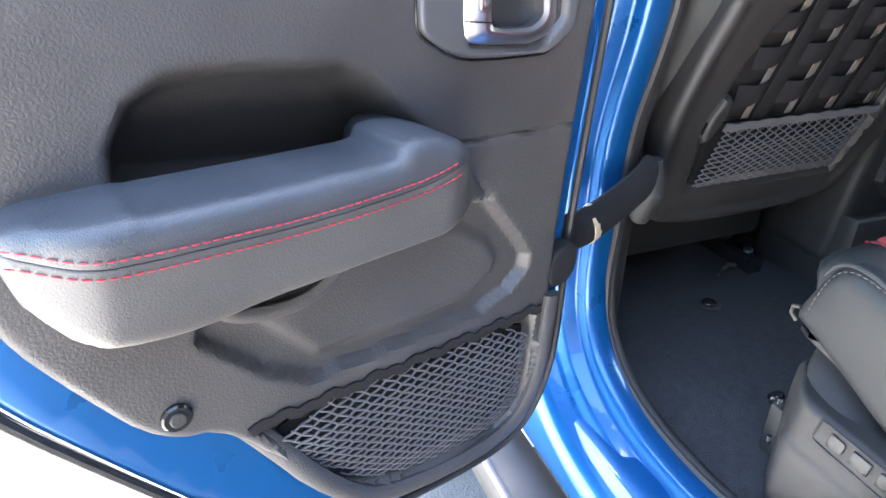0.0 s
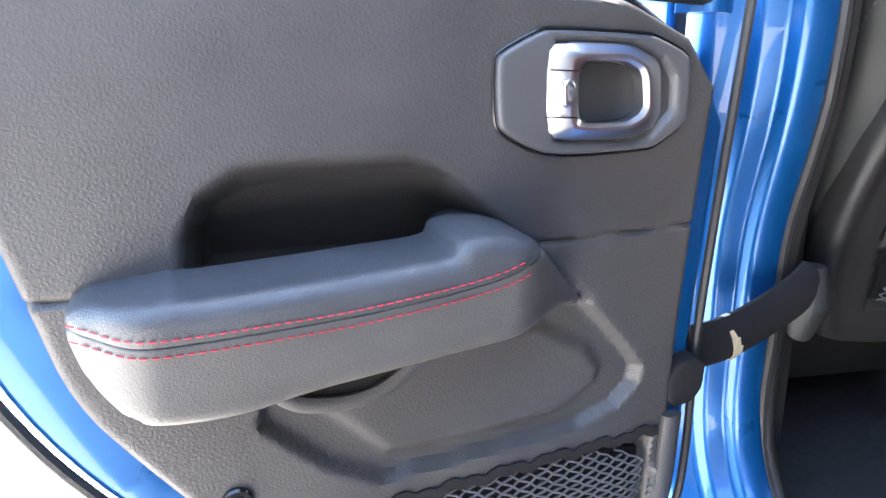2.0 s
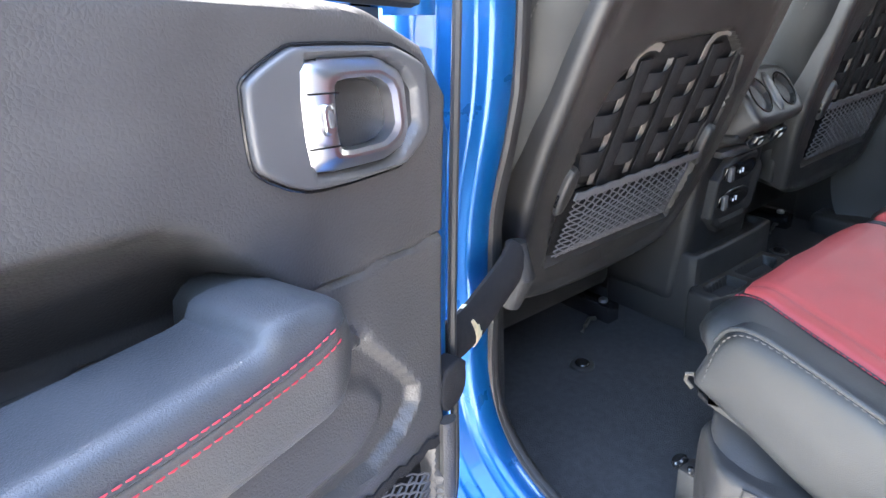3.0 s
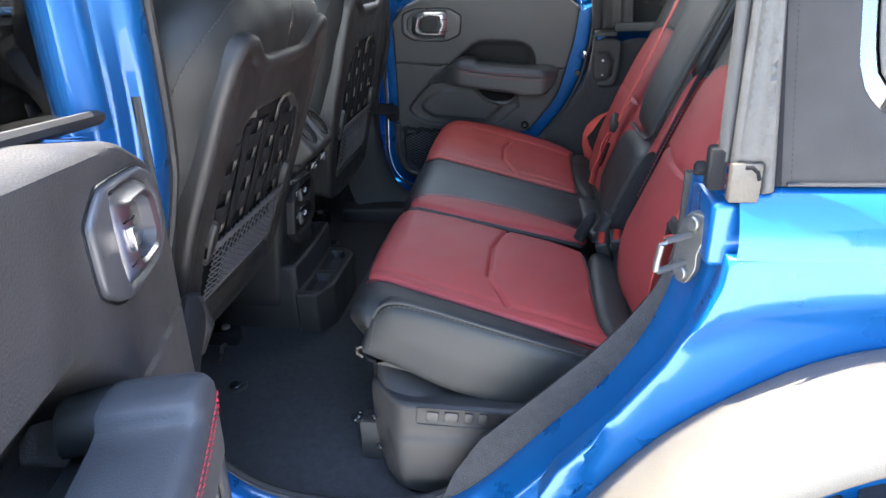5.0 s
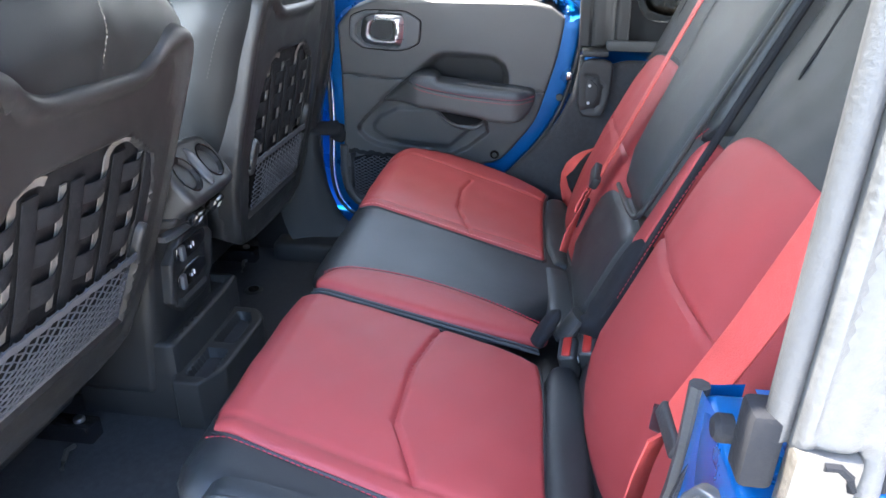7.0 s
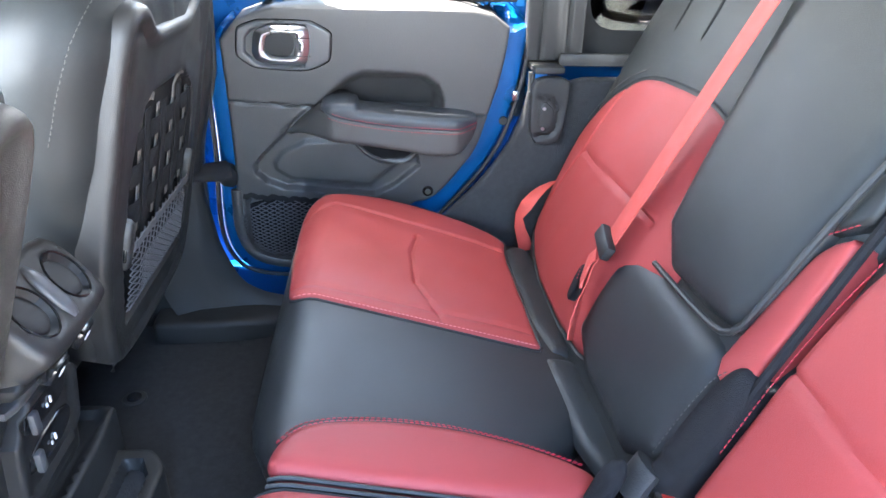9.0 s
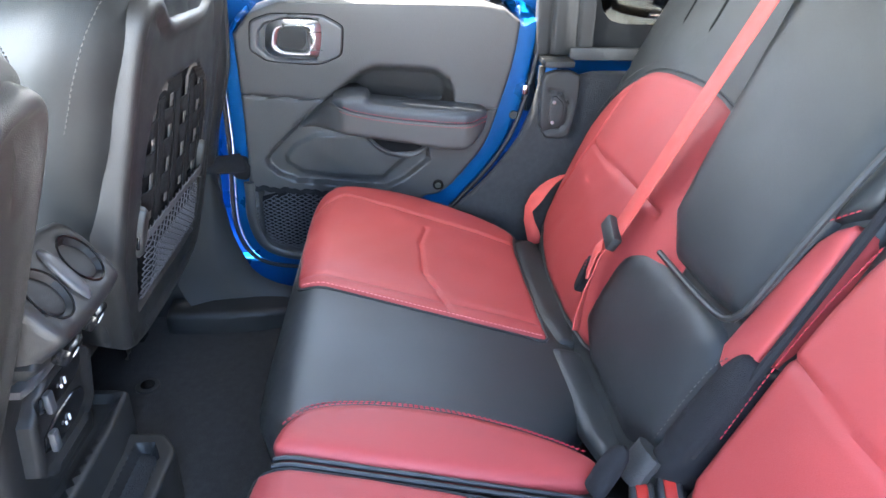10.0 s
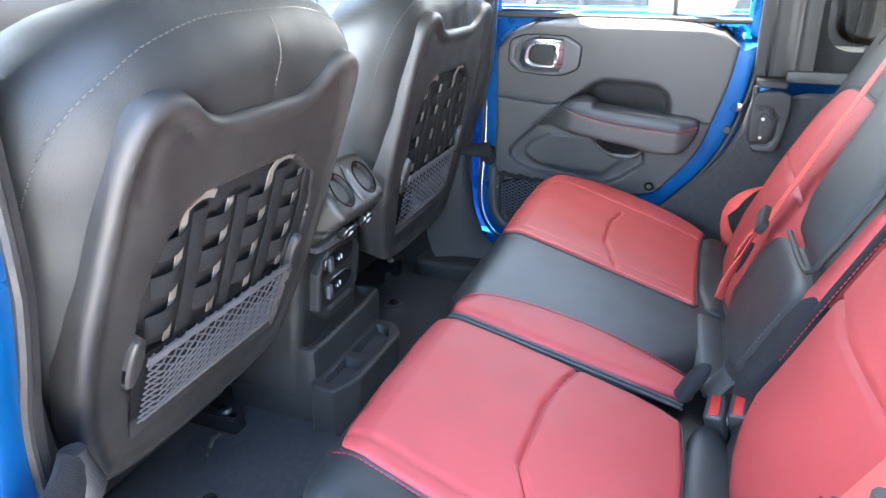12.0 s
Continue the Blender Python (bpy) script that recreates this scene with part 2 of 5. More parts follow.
def pad(outline, fn, depth=0.03, r=0.01, puff=0.0, spread=0.05, step=0.012, relief=None, round_corners=2, bm=None):
    """A padded or moulded panel: an outline in (a, b), raised along c with rounded edges, laid into space by fn(a, b, c)."""
    bm = bm or bmesh.new()
    ring0 = spaced(soften(outline, round_corners) if round_corners else outline, min(step, 0.012))
    area = sum(p[0] * q[1] - q[0] * p[1] for p, q in zip(ring0, ring0[1:] + ring0[:1]))
    if area < 0:
        ring0.reverse()
    n = len(ring0)
    R0 = np.array(ring0)
    poly = [tuple(p) for p in ring0]
    tang = np.roll(R0, -1, 0) - np.roll(R0, 1, 0)
    tang /= np.maximum(np.linalg.norm(tang, axis=1, keepdims=True), 1e-9)
    inward = np.stack([-tang[:, 1], tang[:, 0]], -1)
    pts = [R0]
    for th in (30, 58, 90):
        q = R0 + inward * r * (1 - math.cos(radians(th)))
        s = depth_in(q[:, 0], q[:, 1], poly)
        pts.append(q[s > 0.85 * r * (1 - math.cos(radians(th)))])
    lo, hi = R0.min(0), R0.max(0)
    ga, gb = np.meshgrid(np.arange(lo[0] + step / 2, hi[0], step), np.arange(lo[1] + step / 2, hi[1], step))
    ga = ga + (np.arange(ga.shape[0]) % 2)[:, None] * step * 0.5
    s = depth_in(ga, gb, poly)
    keep = s > r + 0.45 * step
    pts.append(np.stack([ga[keep], gb[keep]], -1))
    P = np.concatenate(pts)
    vs, es, fs, *_ = delaunay_2d_cdt([Vector(p) for p in P], [(i, (i + 1) % n) for i in range(n)], [], 1, 1e-7)
    V = np.array([(v.x, v.y) for v in vs])
    s = np.maximum(depth_in(V[:, 0], V[:, 1], poly), 0)
    s[:n] = 0
    e = np.clip(s / r, 0, 1)
    C = -r + r * np.sqrt(np.maximum(0, 1 - (1 - e) ** 2)) + puff * (1 - np.exp(-s / spread))
    if relief:
        C = C + relief(V[:, 0], V[:, 1])
    bv = [bm.verts.new(fn(a, b, c)) for (a, b), c in zip(V, C)]
    for f in fs:
        bm.faces.new([bv[i] for i in f])
    lowv = [bm.verts.new(fn(a, b, min(-depth, C[i] - 0.001))) for i, (a, b) in enumerate(V[:n])]
    for i in range(n):
        j = (i + 1) % n
        bm.faces.new((bv[i], lowv[i], lowv[j], bv[j]))
    bm.faces.new(list(reversed(lowv)))
    return bm


def outset(outline, by, step=0.02):
    """An outline moved outwards."""
    R = np.array(spaced(soften(outline, 1), step))
    t = np.roll(R, -1, 0) - np.roll(R, 1, 0)
    t /= np.linalg.norm(t, axis=1, keepdims=True)
    n = np.stack([t[:, 1], -t[:, 0]], -1)
    area = sum(p[0] * q[1] - q[0] * p[1] for p, q in zip(R, np.roll(R, -1, 0)))
    return [tuple(p) for p in R + n * by * (1 if area > 0 else -1)]


def tube(pts, radius, sides=8, bm=None, flat=1.0, up=None, closed=False, taper=None):
    """A round or flattened bar along a line of points; up: the flat side's normal."""
    bm = bm or bmesh.new()
    pts = [Vector(p) for p in pts]
    n = len(pts)
    rings = []
    for i, p in enumerate(pts):
        a, b = (pts[i - 1], pts[(i + 1) % n]) if closed else (pts[max(i - 1, 0)], pts[min(i + 1, n - 1)])
        t = (b - a).normalized()
        u = Vector(up) if up is not None else (Vector((0, 0, 1)) if abs(t.z) < 0.9 else Vector((0, 1, 0)))
        sx = t.cross(u).normalized()
        sy = sx.cross(t).normalized()
        k = taper[i] if taper else 1.0
        rings.append([bm.verts.new(p + (sx * math.cos(q) + sy * math.sin(q) * flat) * radius * k)
                      for q in (2 * math.pi * (j + 0.5) / sides for j in range(sides))])
    for i in range(n if closed else n - 1):
        A, B = rings[i], rings[(i + 1) % n]
        for j in range(sides):
            k = (j + 1) % sides
            bm.faces.new((A[j], A[k], B[k], B[j]))
    if not closed:
        bm.faces.new(rings[0][::-1])
        bm.faces.new(rings[-1])
    return bm


def strip(pts, width, thick, side, bm=None):
    """A flat band (a belt, a tape) along points; side: the direction of its width, one vector or one a point."""
    bm = bm or bmesh.new()
    pts = [Vector(p) for p in pts]
    n = len(pts)
    sides = [Vector(s) for s in side] if isinstance(side, list) else [Vector(side)] * n
    rings = []
    for i, p in enumerate(pts):
        t = (pts[min(i + 1, n - 1)] - pts[max(i - 1, 0)]).normalized()
        s = (sides[i] - t * sides[i].dot(t)).normalized()
        u = s.cross(t).normalized()
        h = width / 2
        rings.append([bm.verts.new(p + s * a * h + u * b * thick) for a, b in ((-1, 0.25), (-0.9, 0.5), (0.9, 0.5), (1, 0.25), (1, -0.25), (0.9, -0.5), (-0.9, -0.5), (-1, -0.25))])
    for A, B in zip(rings, rings[1:]):
        for j in range(8):
            bm.faces.new((A[j], A[(j + 1) % 8], B[(j + 1) % 8], B[j]))
    bm.faces.new(rings[0][::-1])
    bm.faces.new(rings[-1])
    return bm


def block(lo, hi, bevel=0.004, m=None, bm=None, seg=2):
    """A box between two corners with rounded edges."""
    own = bmesh.new()
    bmesh.ops.create_cube(own, size=1, matrix=Matrix.Translation([(a + b) / 2 for a, b in zip(lo, hi)]) @ Matrix.Diagonal([abs(b - a) for a, b in zip(lo, hi)] + [1]))
    if bevel:
        bmesh.ops.bevel(own, geom=own.edges[:], offset=bevel, segments=seg, affect="EDGES", profile=0.5)
    if m:
        own.transform(m)
    return joined(own, bm)


def joined(own, bm):
    if bm is None:
        return own
    vs = [bm.verts.new(v.co) for v in own.verts]
    own.verts.index_update()
    for f in own.faces:
        bm.faces.new([vs[v.index] for v in f.verts])
    own.free()
    return bm


def disc(center, normal, radius, thick, bm=None, sides=20, bevel=0.25):
    """A short round pin or cap with a bevelled top."""
    own = bmesh.new()
    z = Vector(normal).normalized()
    m = Matrix.Translation(center) @ z.to_track_quat("Z", "Y").to_matrix().to_4x4()
    prof = [(radius, 0), (radius, thick * (1 - bevel)), (radius - thick * bevel, thick)]
    rings = [[own.verts.new((rr * math.cos(2 * math.pi * i / sides), rr * math.sin(2 * math.pi * i / sides), h)) for i in range(sides)] for rr, h in prof]
    for A, B in zip(rings, rings[1:]):
        for i in range(sides):
            own.faces.new((A[i], A[(i + 1) % sides], B[(i + 1) % sides], B[i]))
    own.faces.new(rings[-1])
    own.faces.new(rings[0][::-1])
    own.transform(m)
    return joined(own, bm)


def ring_plate(outer, inner, fn, low, high, edge=0.003):
    """A frame between two outlines (sampled alike), with a bevelled face."""
    bm = bmesh.new()

    def loop(pts):
        pts = [np.array(p, float) for p in pts]
        out = []
        for p, r in zip(pts, pts[1:] + pts[:1]):
            out += [p * 0.88 + r * 0.12, p * 0.12 + r * 0.88]
        return soften(out, 1)
    o, i_ = loop(outer), loop(inner)
    count = len(o)
    rows = []
    for f, h in ((0, low), (0, high * 0.2), (0.12, high * 0.45), (0.66, high), (0.80, high), (1, high - edge), (1, low)):
        rows.append([bm.verts.new(fn(*(a * (1 - f) + b * f), h)) for a, b in zip(o, i_)])
    for A, B in zip(rows, rows[1:] + rows[:1]):
        for k in range(count):
            bm.faces.new((A[k], A[(k + 1) % count], B[(k + 1) % count], B[k]))
    return bm


def stitches(pts, fn, length=0.0042, gap=0.0018, radius=0.0008, lift=0.0006, bm=None):
    """A row of thread stitches along a line of (a, b[, c]) points."""
    bm = bm or bmesh.new()
    line = spaced(soften(pts, 2, closed=False), 0.001, closed=False)
    every = max(2, round((length + gap) / 0.001))
    ln = max(1, round(length / 0.001))
    for i in range(0, len(line) - ln, every):
        a, b = line[i], line[i + ln]
        c = lambda p: (p[2] if len(p) > 2 else 0.0) + lift
        p, q = Vector(fn(a[0], a[1], c(a))), Vector(fn(b[0], b[1], c(b)))
        m = (p + q) / 2 + (Vector(fn(a[0], a[1], c(a) + 0.001)) - p).normalized() * radius * 0.6
        tube((p, m, q), radius, 5, bm, taper=(0.6, 1, 0.6))
    return bm


# ---- the ground and the distance ----
def grid_sheet(x0, x1, y0, y1, z, n, bump=0.0):
    bm = bmesh.new()
    bmesh.ops.create_grid(bm, x_segments=n, y_segments=n, size=0.5)
    for v in bm.verts:
        v.co = (x0 + (v.co.x + 0.5) * (x1 - x0), y0 + (v.co.y + 0.5) * (y1 - y0), z + bump * noise.noise(v.co * 9))
    return bm


solid("ground", grid_sheet(-300, 300, -300, 300, 0, 60), CONCRETE, "pale concrete car park in full sun", "ground", "structure")
solid("asphalt_lane", block((-5.0, -1.50, -0.01), (6.0, 2.6, 0.004), 0.002), ASPHALT, "grey asphalt strip under the vehicle", "pavement", "structure")
solid("parking_line", block((-0.17, -0.86, 0.003), (-0.09, 0.6, 0.009), 0.002), WHITE_LINE, "worn white painted bay divider on asphalt", "road marking", "structure")


# ---- the doors ----
LEAN_IN = radians(4.6)  # the closed door leans in at the top
PIVOT = Vector((0.566, 0, 1.217))
NEAR_M = pose(0.5115, -1.0316, 1.2121, 0.32, -6.97, -73.09) @ Matrix.Translation(-PIVOT)
FAR_M = Matrix.Translation((0.566, 0.722, 1.219)) @ Matrix.Rotation(LEAN_IN, 4, "X") @ Matrix.Translation(-PIVOT)
NEAR_N = Vector((0.95, 0.31, 0))

PANEL_EDGE = [(0.393, 1.345), (0.396, 1.12), (0.390, 0.91), (0.372, 0.90), (0.372, 0.79), (0.428, 0.716), (0.614, 0.710), (0.692, 0.762),
              (0.782, 0.884), (0.843, 0.892), (0.899, 0.962), (0.941, 1.023), (0.960, 1.096), (0.990, 1.21), (1.0, 1.345)]
SHELL_EDGE = [(0.357, 1.36), (0.357, 1.0), (0.345, 0.90), (0.340, 0.78), (0.375, 0.70), (0.45, 0.675), (0.64, 0.672), (0.72, 0.715), (0.79, 0.765), (0.885, 0.875),
              (0.958, 0.965), (1.005, 1.06), (1.035, 1.2), (1.042, 1.36)]
RECESS = [(0.864, 1.09), (0.864, 1.142), (0.852, 1.174), (0.822, 1.197), (0.788, 1.203), (0.682, 1.206), (0.652, 1.191), (0.566, 1.115), (0.60, 1.06), (0.84, 1.06)]
LOWER = [(0.515, 1.072), (0.452, 1.010), (0.431, 0.984), (0.433, 0.962), (0.455, 0.940), (0.498, 0.921), (0.60, 0.912), (0.706, 0.903), (0.755, 0.928), (0.814, 0.979), (0.80, 1.05), (0.70, 1.09)]
LOWER_IN = [(0.55, 1.045), (0.494, 1.016), (0.472, 0.988), (0.476, 0.966), (0.512, 0.940), (0.60, 0.928), (0.700, 0.924), (0.765, 0.985), (0.74, 1.05)]
PULL = [(0.806, 1.028), (0.784, 1.002), (0.75, 0.995), (0.714, 0.999), (0.686, 1.018), (0.668, 1.04), (0.665, 1.085), (0.80, 1.085)]
NET_EDGE = [(0.406, 0.908), (0.402, 0.782), (0.446, 0.740), (0.58, 0.736), (0.660, 0.758), (0.770, 0.878)]
BEZEL = [(0.622, 1.274), (0.619, 1.281), (0.588, 1.298), (0.576, 1.3015), (0.480, 1.3025), (0.466, 1.299), (0.438, 1.289), (0.433, 1.281), (0.428, 1.234), (0.432, 1.227), (0.458, 1.209), (0.470, 1.206), (0.546, 1.201), (0.577, 1.203), (0.612, 1.219), (0.618, 1.228)]


def door_relief(A, B):
    c = -0.092 * ease(depth_in(A, B, RECESS) / 0.026) * np.clip((1.213 - B) / 0.110, 0, 1)
    c += -0.014 * ease(depth_in(A, B, LOWER) / 0.010) + 0.007 * ease(depth_in(A, B, LOWER_IN) / 0.014)
    c += -0.022 * ease(depth_in(A, B, NET_EDGE) / 0.010)
    c += groove(A, B, [(0.37, 1.133), (0.572, 1.121)], 0.0022, 0.005) + groove(A, B, [(0.90, 1.104), (0.98, 1.101)], 0.0022, 0.005)
    c += groove(A, B, [(0.572, 1.121), (0.53, 1.085), (0.505, 1.062)], 0.003, 0.004)
    c += 0.006 * ease((depth_in(A, B, [(0.842, 0.888), (0.775, 0.885), (0.685, 0.755), (0.61, 0.69), (0.34, 0.69), (0.34, 0.915), (0.398, 0.915)]) - 0.0) / 0.006) * (depth_in(A, B, NET_EDGE) < -0.004) * ease((0.868 - B) / 0.01)
    c += -0.050 * ease((B - 1.320) / 0.025) ** 2
    return c


def net(poly, fn, pitch_a, pitch_b, radius, sag=0.0, bm=None):
    """A diamond net of cords within an outline."""
    bm = bm or bmesh.new()
    P = np.array(poly)
    lo, hi = P.min(0), P.max(0)
    slope = pitch_b / pitch_a
    for sgn in (1, -1):
        k = -int((hi[0] - lo[0]) / pitch_a) - 2
        while lo[1] + k * pitch_b < hi[1] + (hi[0] - lo[0]) * slope:
            xs = np.arange(lo[0], hi[0], pitch_a / 2)
            b = lo[1] + k * pitch_b + (sgn * (xs - (lo[0] if sgn > 0 else hi[0]))) * slope * 1.0
            b = b + 0.09 * pitch_b * np.where((np.arange(len(xs)) % 2) == 0, 1, -1) * sgn
            ok = inside(xs, b, poly)
            run = []
            for x, y, good in zip(xs, b, ok):
                if good:
                    d = depth_in(np.array([x]), np.array([y]), poly)[0]
                    run.append(fn(x, y, sag * min(1, d / 0.03)))
                if (not good or x == xs[-1]):
                    if len(run) > 1:
                        tube(run, radius, 4, bm)
                    run = []
            k += 1
    return bm


def build_door(name, M, s, label):
    def fn(u, z, w):
        return M @ Vector((u, s * w, z))
    door = thing(name, fn(0.36, 0.62, -0.07), label, "car door", "rear doors")
    shell = part("door_shell", pad(SHELL_EDGE, lambda u, z, w: fn(u, z, w - 0.02), 0.12, 0.010, step=0.015, relief=lambda A, B: -0.112 * ease((depth_in(A, B, PANEL_EDGE) - 0.010) / 0.012) - 0.055 * ease((B - 1.285) / 0.03) * (depth_in(A, B, PANEL_EDGE) < 0.010)), BLUE, door, "glossy metallic blue painted door shell")
    part("door_skin", pad([(u, min(z, 1.36) - 0.02 * max(0.0, min(1.0, (0.78 - z) / 0.1))) for u, z in outset(SHELL_EDGE, 0.036 if s > 0 else 0.075)], lambda u, z, w: fn(u, z, w - 0.112), 0.02, 0.006, step=0.03, round_corners=0), BLUE, door, "blue outer door skin")
    part("skin_hem", tube([fn(u, min(z, 1.35) - 0.02 * max(0.0, min(1.0, (0.78 - z) / 0.1)), -0.109) for u, z in outset(SHELL_EDGE, 0.033 if s > 0 else 0.072)], 0.0035, 6, closed=True, up=NEAR_N), RUBBER, door, "dark sealed hem of the skin")
    part("weather_seal", tube([fn(u, z, -0.019) for u, z in spaced(soften([(q[0] + (0.65 - q[0]) * -0.016, q[1]) for q in SHELL_EDGE], 2, False), 0.02, False)], 0.0050, 8, up=NEAR_N), RUBBER, door, "black rubber weather seal")
    part("trim_panel", pad(PANEL_EDGE, fn, 0.105, 0.007, step=0.0043, relief=door_relief), PANEL, door, "grained dark grey door trim with a grip recess")
    # the armrest: a soft top pad with two rows of red stitching over a moulded body
    def arm_fn(u, z, c):
        return fn(u, z, 0.006 + 0.066 * float(ease((u - 0.515) / 0.11)) - 0.034 * float(ease((u - 0.872) / 0.065)) ** 1.5 + c)
    line = soften([(0.932, 1.0965), (0.918, 1.0945), (0.890, 1.0920), (0.855, 1.0930), (0.821, 1.0950), (0.741, 1.1010), (0.648, 1.1155), (0.612, 1.1285)], 2, False)
    under = [(0.592, 1.134), (0.566, 1.113), (0.528, 1.078), (0.510, 1.061), (0.522, 1.056), (0.548, 1.066), (0.585, 1.071), (0.637, 1.0625), (0.689, 1.0555), (0.736, 1.0485), (0.780, 1.0425), (0.822, 1.0325), (0.860, 1.0305), (0.896, 1.0345), (0.9235, 1.058), (0.9335, 1.086)]
    over = [(0.594, 1.137), (0.606, 1.145), (0.630, 1.151), (0.655, 1.152), (0.670, 1.149), (0.676, 1.137), (0.690, 1.1345), (0.778, 1.1260), (0.854, 1.1195), (0.866, 1.1210), (0.920, 1.1140), (0.9325, 1.1065)]
    arm = over + [(0.9335, 1.098)] + under[::-1]
    def arm_round(A, B):
        e = np.clip(depth_in(A, B, soften(arm, 1)) / 0.013, 0, 1)
        return -0.013 + 0.013 * np.sqrt(np.maximum(0, 1 - (1 - e) ** 2))
    lower = [(0.9335, 1.0968)] + line + under
    upper = [(0.9335, 1.0972)] + line + over
    part("armrest_base", pad(lower, arm_fn, 0.075, 0.0022, step=0.0052, round_corners=0, relief=arm_round), ARM_SKIN, door, "grained dark armrest body")
    top = part("armrest_pad", pad(upper, arm_fn, 0.075, 0.0022, step=0.0052, round_corners=0, relief=lambda A, B: arm_round(A, B) + 0.0012), ARM_TOP_SKYLIT, door, "padded black leather armrest top, skylight tinted into its colour")
    # no real hollow: the grip's inner shade is a shallow black pad
    cup = part("pull_cup_shade", pad(PULL, lambda u, z, c: fn(u, z, c - 0.002), 0.016, 0.002, step=0.02, round_corners=1), LINING_AND_SHADE, door, "black pad painted as the shaded hollow of the pull grip")
    part("cup_lip", tube([fn(u, z, 0.0) for u, z in soften([(0.818, 1.040), (0.808, 1.026), (0.786, 0.999), (0.75, 0.992), (0.713, 0.996), (0.683, 1.016), (0.660, 1.045)], 2, False)], 0.0075, 8, flat=0.7, up=NEAR_N), PANEL, cup, "rolled grained lip")
    part("handle_cup", pad([(0.549, 1.278), (0.503, 1.279), (0.487, 1.270), (0.480, 1.241), (0.496, 1.230), (0.541, 1.226)], lambda u, z, c: fn(u, z, c + 0.0015), 0.012, 0.002, step=0.02, round_corners=1), DARK, door, "black handle recess")
    part("armrest_body", pad([(0.905, 1.10), (0.902, 1.075), (0.882, 1.055), (0.845, 1.047), (0.80, 1.052), (0.685, 1.068), (0.56, 1.074), (0.57, 1.10)], lambda u, z, c: fn(u, z, c + 0.02), 0.06, 0.006, step=0.02, round_corners=1), BLACK_LEATHER, door)
    part("armrest_root", pad([(0.572, 1.122), (0.600, 1.140), (0.620, 1.149), (0.660, 1.148), (0.662, 1.10), (0.57, 1.10)], lambda u, z, c: fn(u, z, c + 0.012), 0.05, 0.008, step=0.01, round_corners=1), BLACK_LEATHER, door)
    bm = bmesh.new()
    row = [(0.9305, 1.1015), (0.918, 1.1000), (0.890, 1.0975), (0.855, 1.0985), (0.821, 1.1005), (0.741, 1.1065), (0.650, 1.1210), (0.617, 1.1330)]
    stitches(row, lambda u, z, c: arm_fn(u, z, c + 0.0016), 0.0046, 0.0024, 0.00075, bm=bm)
    stitches([(u - 0.001 - 0.006 * max(0, (0.66 - u) / 0.06), z - 0.0115) for u, z in row], lambda u, z, c: arm_fn(u, z, c + 0.0004), 0.0046, 0.0024, 0.00075, bm=bm)
    part("stitching", bm, THREAD_RED, top, "two rows of red stitching")
    # the pull handle and its bezel
    dish = [(0.574, 1.297), (0.50, 1.299), (0.462, 1.287), (0.445, 1.270), (0.441, 1.238), (0.466, 1.213), (0.49, 1.207), (0.566, 1.208)]
    bez = part("handle_bezel", pad(BEZEL, lambda u, z, c: fn(u, z, 0.007 + c), 0.045, 0.0035, step=0.0035, round_corners=1,
               relief=lambda A, B: -0.013 * ease(depth_in(A, B, dish) / 0.010)), SMOOTH, door, "satin dark grey handle bezel")
    part("bezel_gap", tube([fn(u, z, 0.0005) for u, z in spaced(soften([(0.525 + (u - 0.525) * 1.018, 1.252 + (z - 1.252) * 1.035) for u, z in BEZEL], 1), 0.005)], 0.0014, 6, closed=True, up=NEAR_N), GLOSS, bez)
    part("release_lever", ring_plate([(0.582, 1.2925), (0.500, 1.2945), (0.472, 1.284), (0.465, 1.275), (0.459, 1.238), (0.466, 1.224), (0.489, 1.215), (0.574, 1.2125)],
                                     [(0.553, 1.2795), (0.508, 1.2805), (0.494, 1.2745), (0.489, 1.267), (0.484, 1.244), (0.488, 1.237), (0.499, 1.230), (0.548, 1.2275)],
                                     lambda u, z, c: fn(u, z, 0.003 + c), -0.008, 0.0125, 0.0025), CHROME, door, "satin silver release lever", angle=25)
    part("lock_switch", pad([(0.568, 1.2625), (0.557, 1.2640), (0.5535, 1.2430), (0.5655, 1.2410)], lambda u, z, c: fn(u, z, 0.0185 + c), 0.006, 0.0012, step=0.006, round_corners=0), CHROME, door, "small silver lock switch")
    part("switch_face", pad([(0.5645, 1.2590), (0.5585, 1.2600), (0.5562, 1.2465), (0.5625, 1.2450)], lambda u, z, c: fn(u, z, 0.0192 + c), 0.003, 0.0006, step=0.006, round_corners=0), SMOOTH, door)
    for z in (1.2705, 1.2335):
        part("lever_joint", block((-0.0145, -0.0006, -0.0006), (0.0145, 0.0008, 0.0006), 0, m=M @ Matrix.Translation((0.5655, s * 0.0160, z))), GLOSS, door)
    part("strap_cover", pad([(0.350, 0.990), (0.347, 0.935), (0.392, 0.925), (0.398, 0.975)], lambda u, z, c: fn(u, z, 0.001 + c), 0.03, 0.004, step=0.01, round_corners=1), CLOTH, door, "black cover where the check strap enters")
    part("trim_screw", disc(fn(0.830, 0.917, -0.002), (fn(0, 0, 1) - fn(0, 0, 0)), 0.013, 0.007), GLOSS, door, "black trim fastener")
    part("fastener_socket", disc(fn(0.830, 0.917, 0.003), (fn(0, 0, 1) - fn(0, 0, 0)), 0.007, 0.004), RUBBER, door)
    # the map pocket: a net on a moulded lip
    part("pocket_back", pad(NET_EDGE, lambda u, z, c: fn(u, z, c - 0.015), 0.004, 0.002, step=0.03, round_corners=1), LINING_AND_SHADE, door, "black pocket lining")
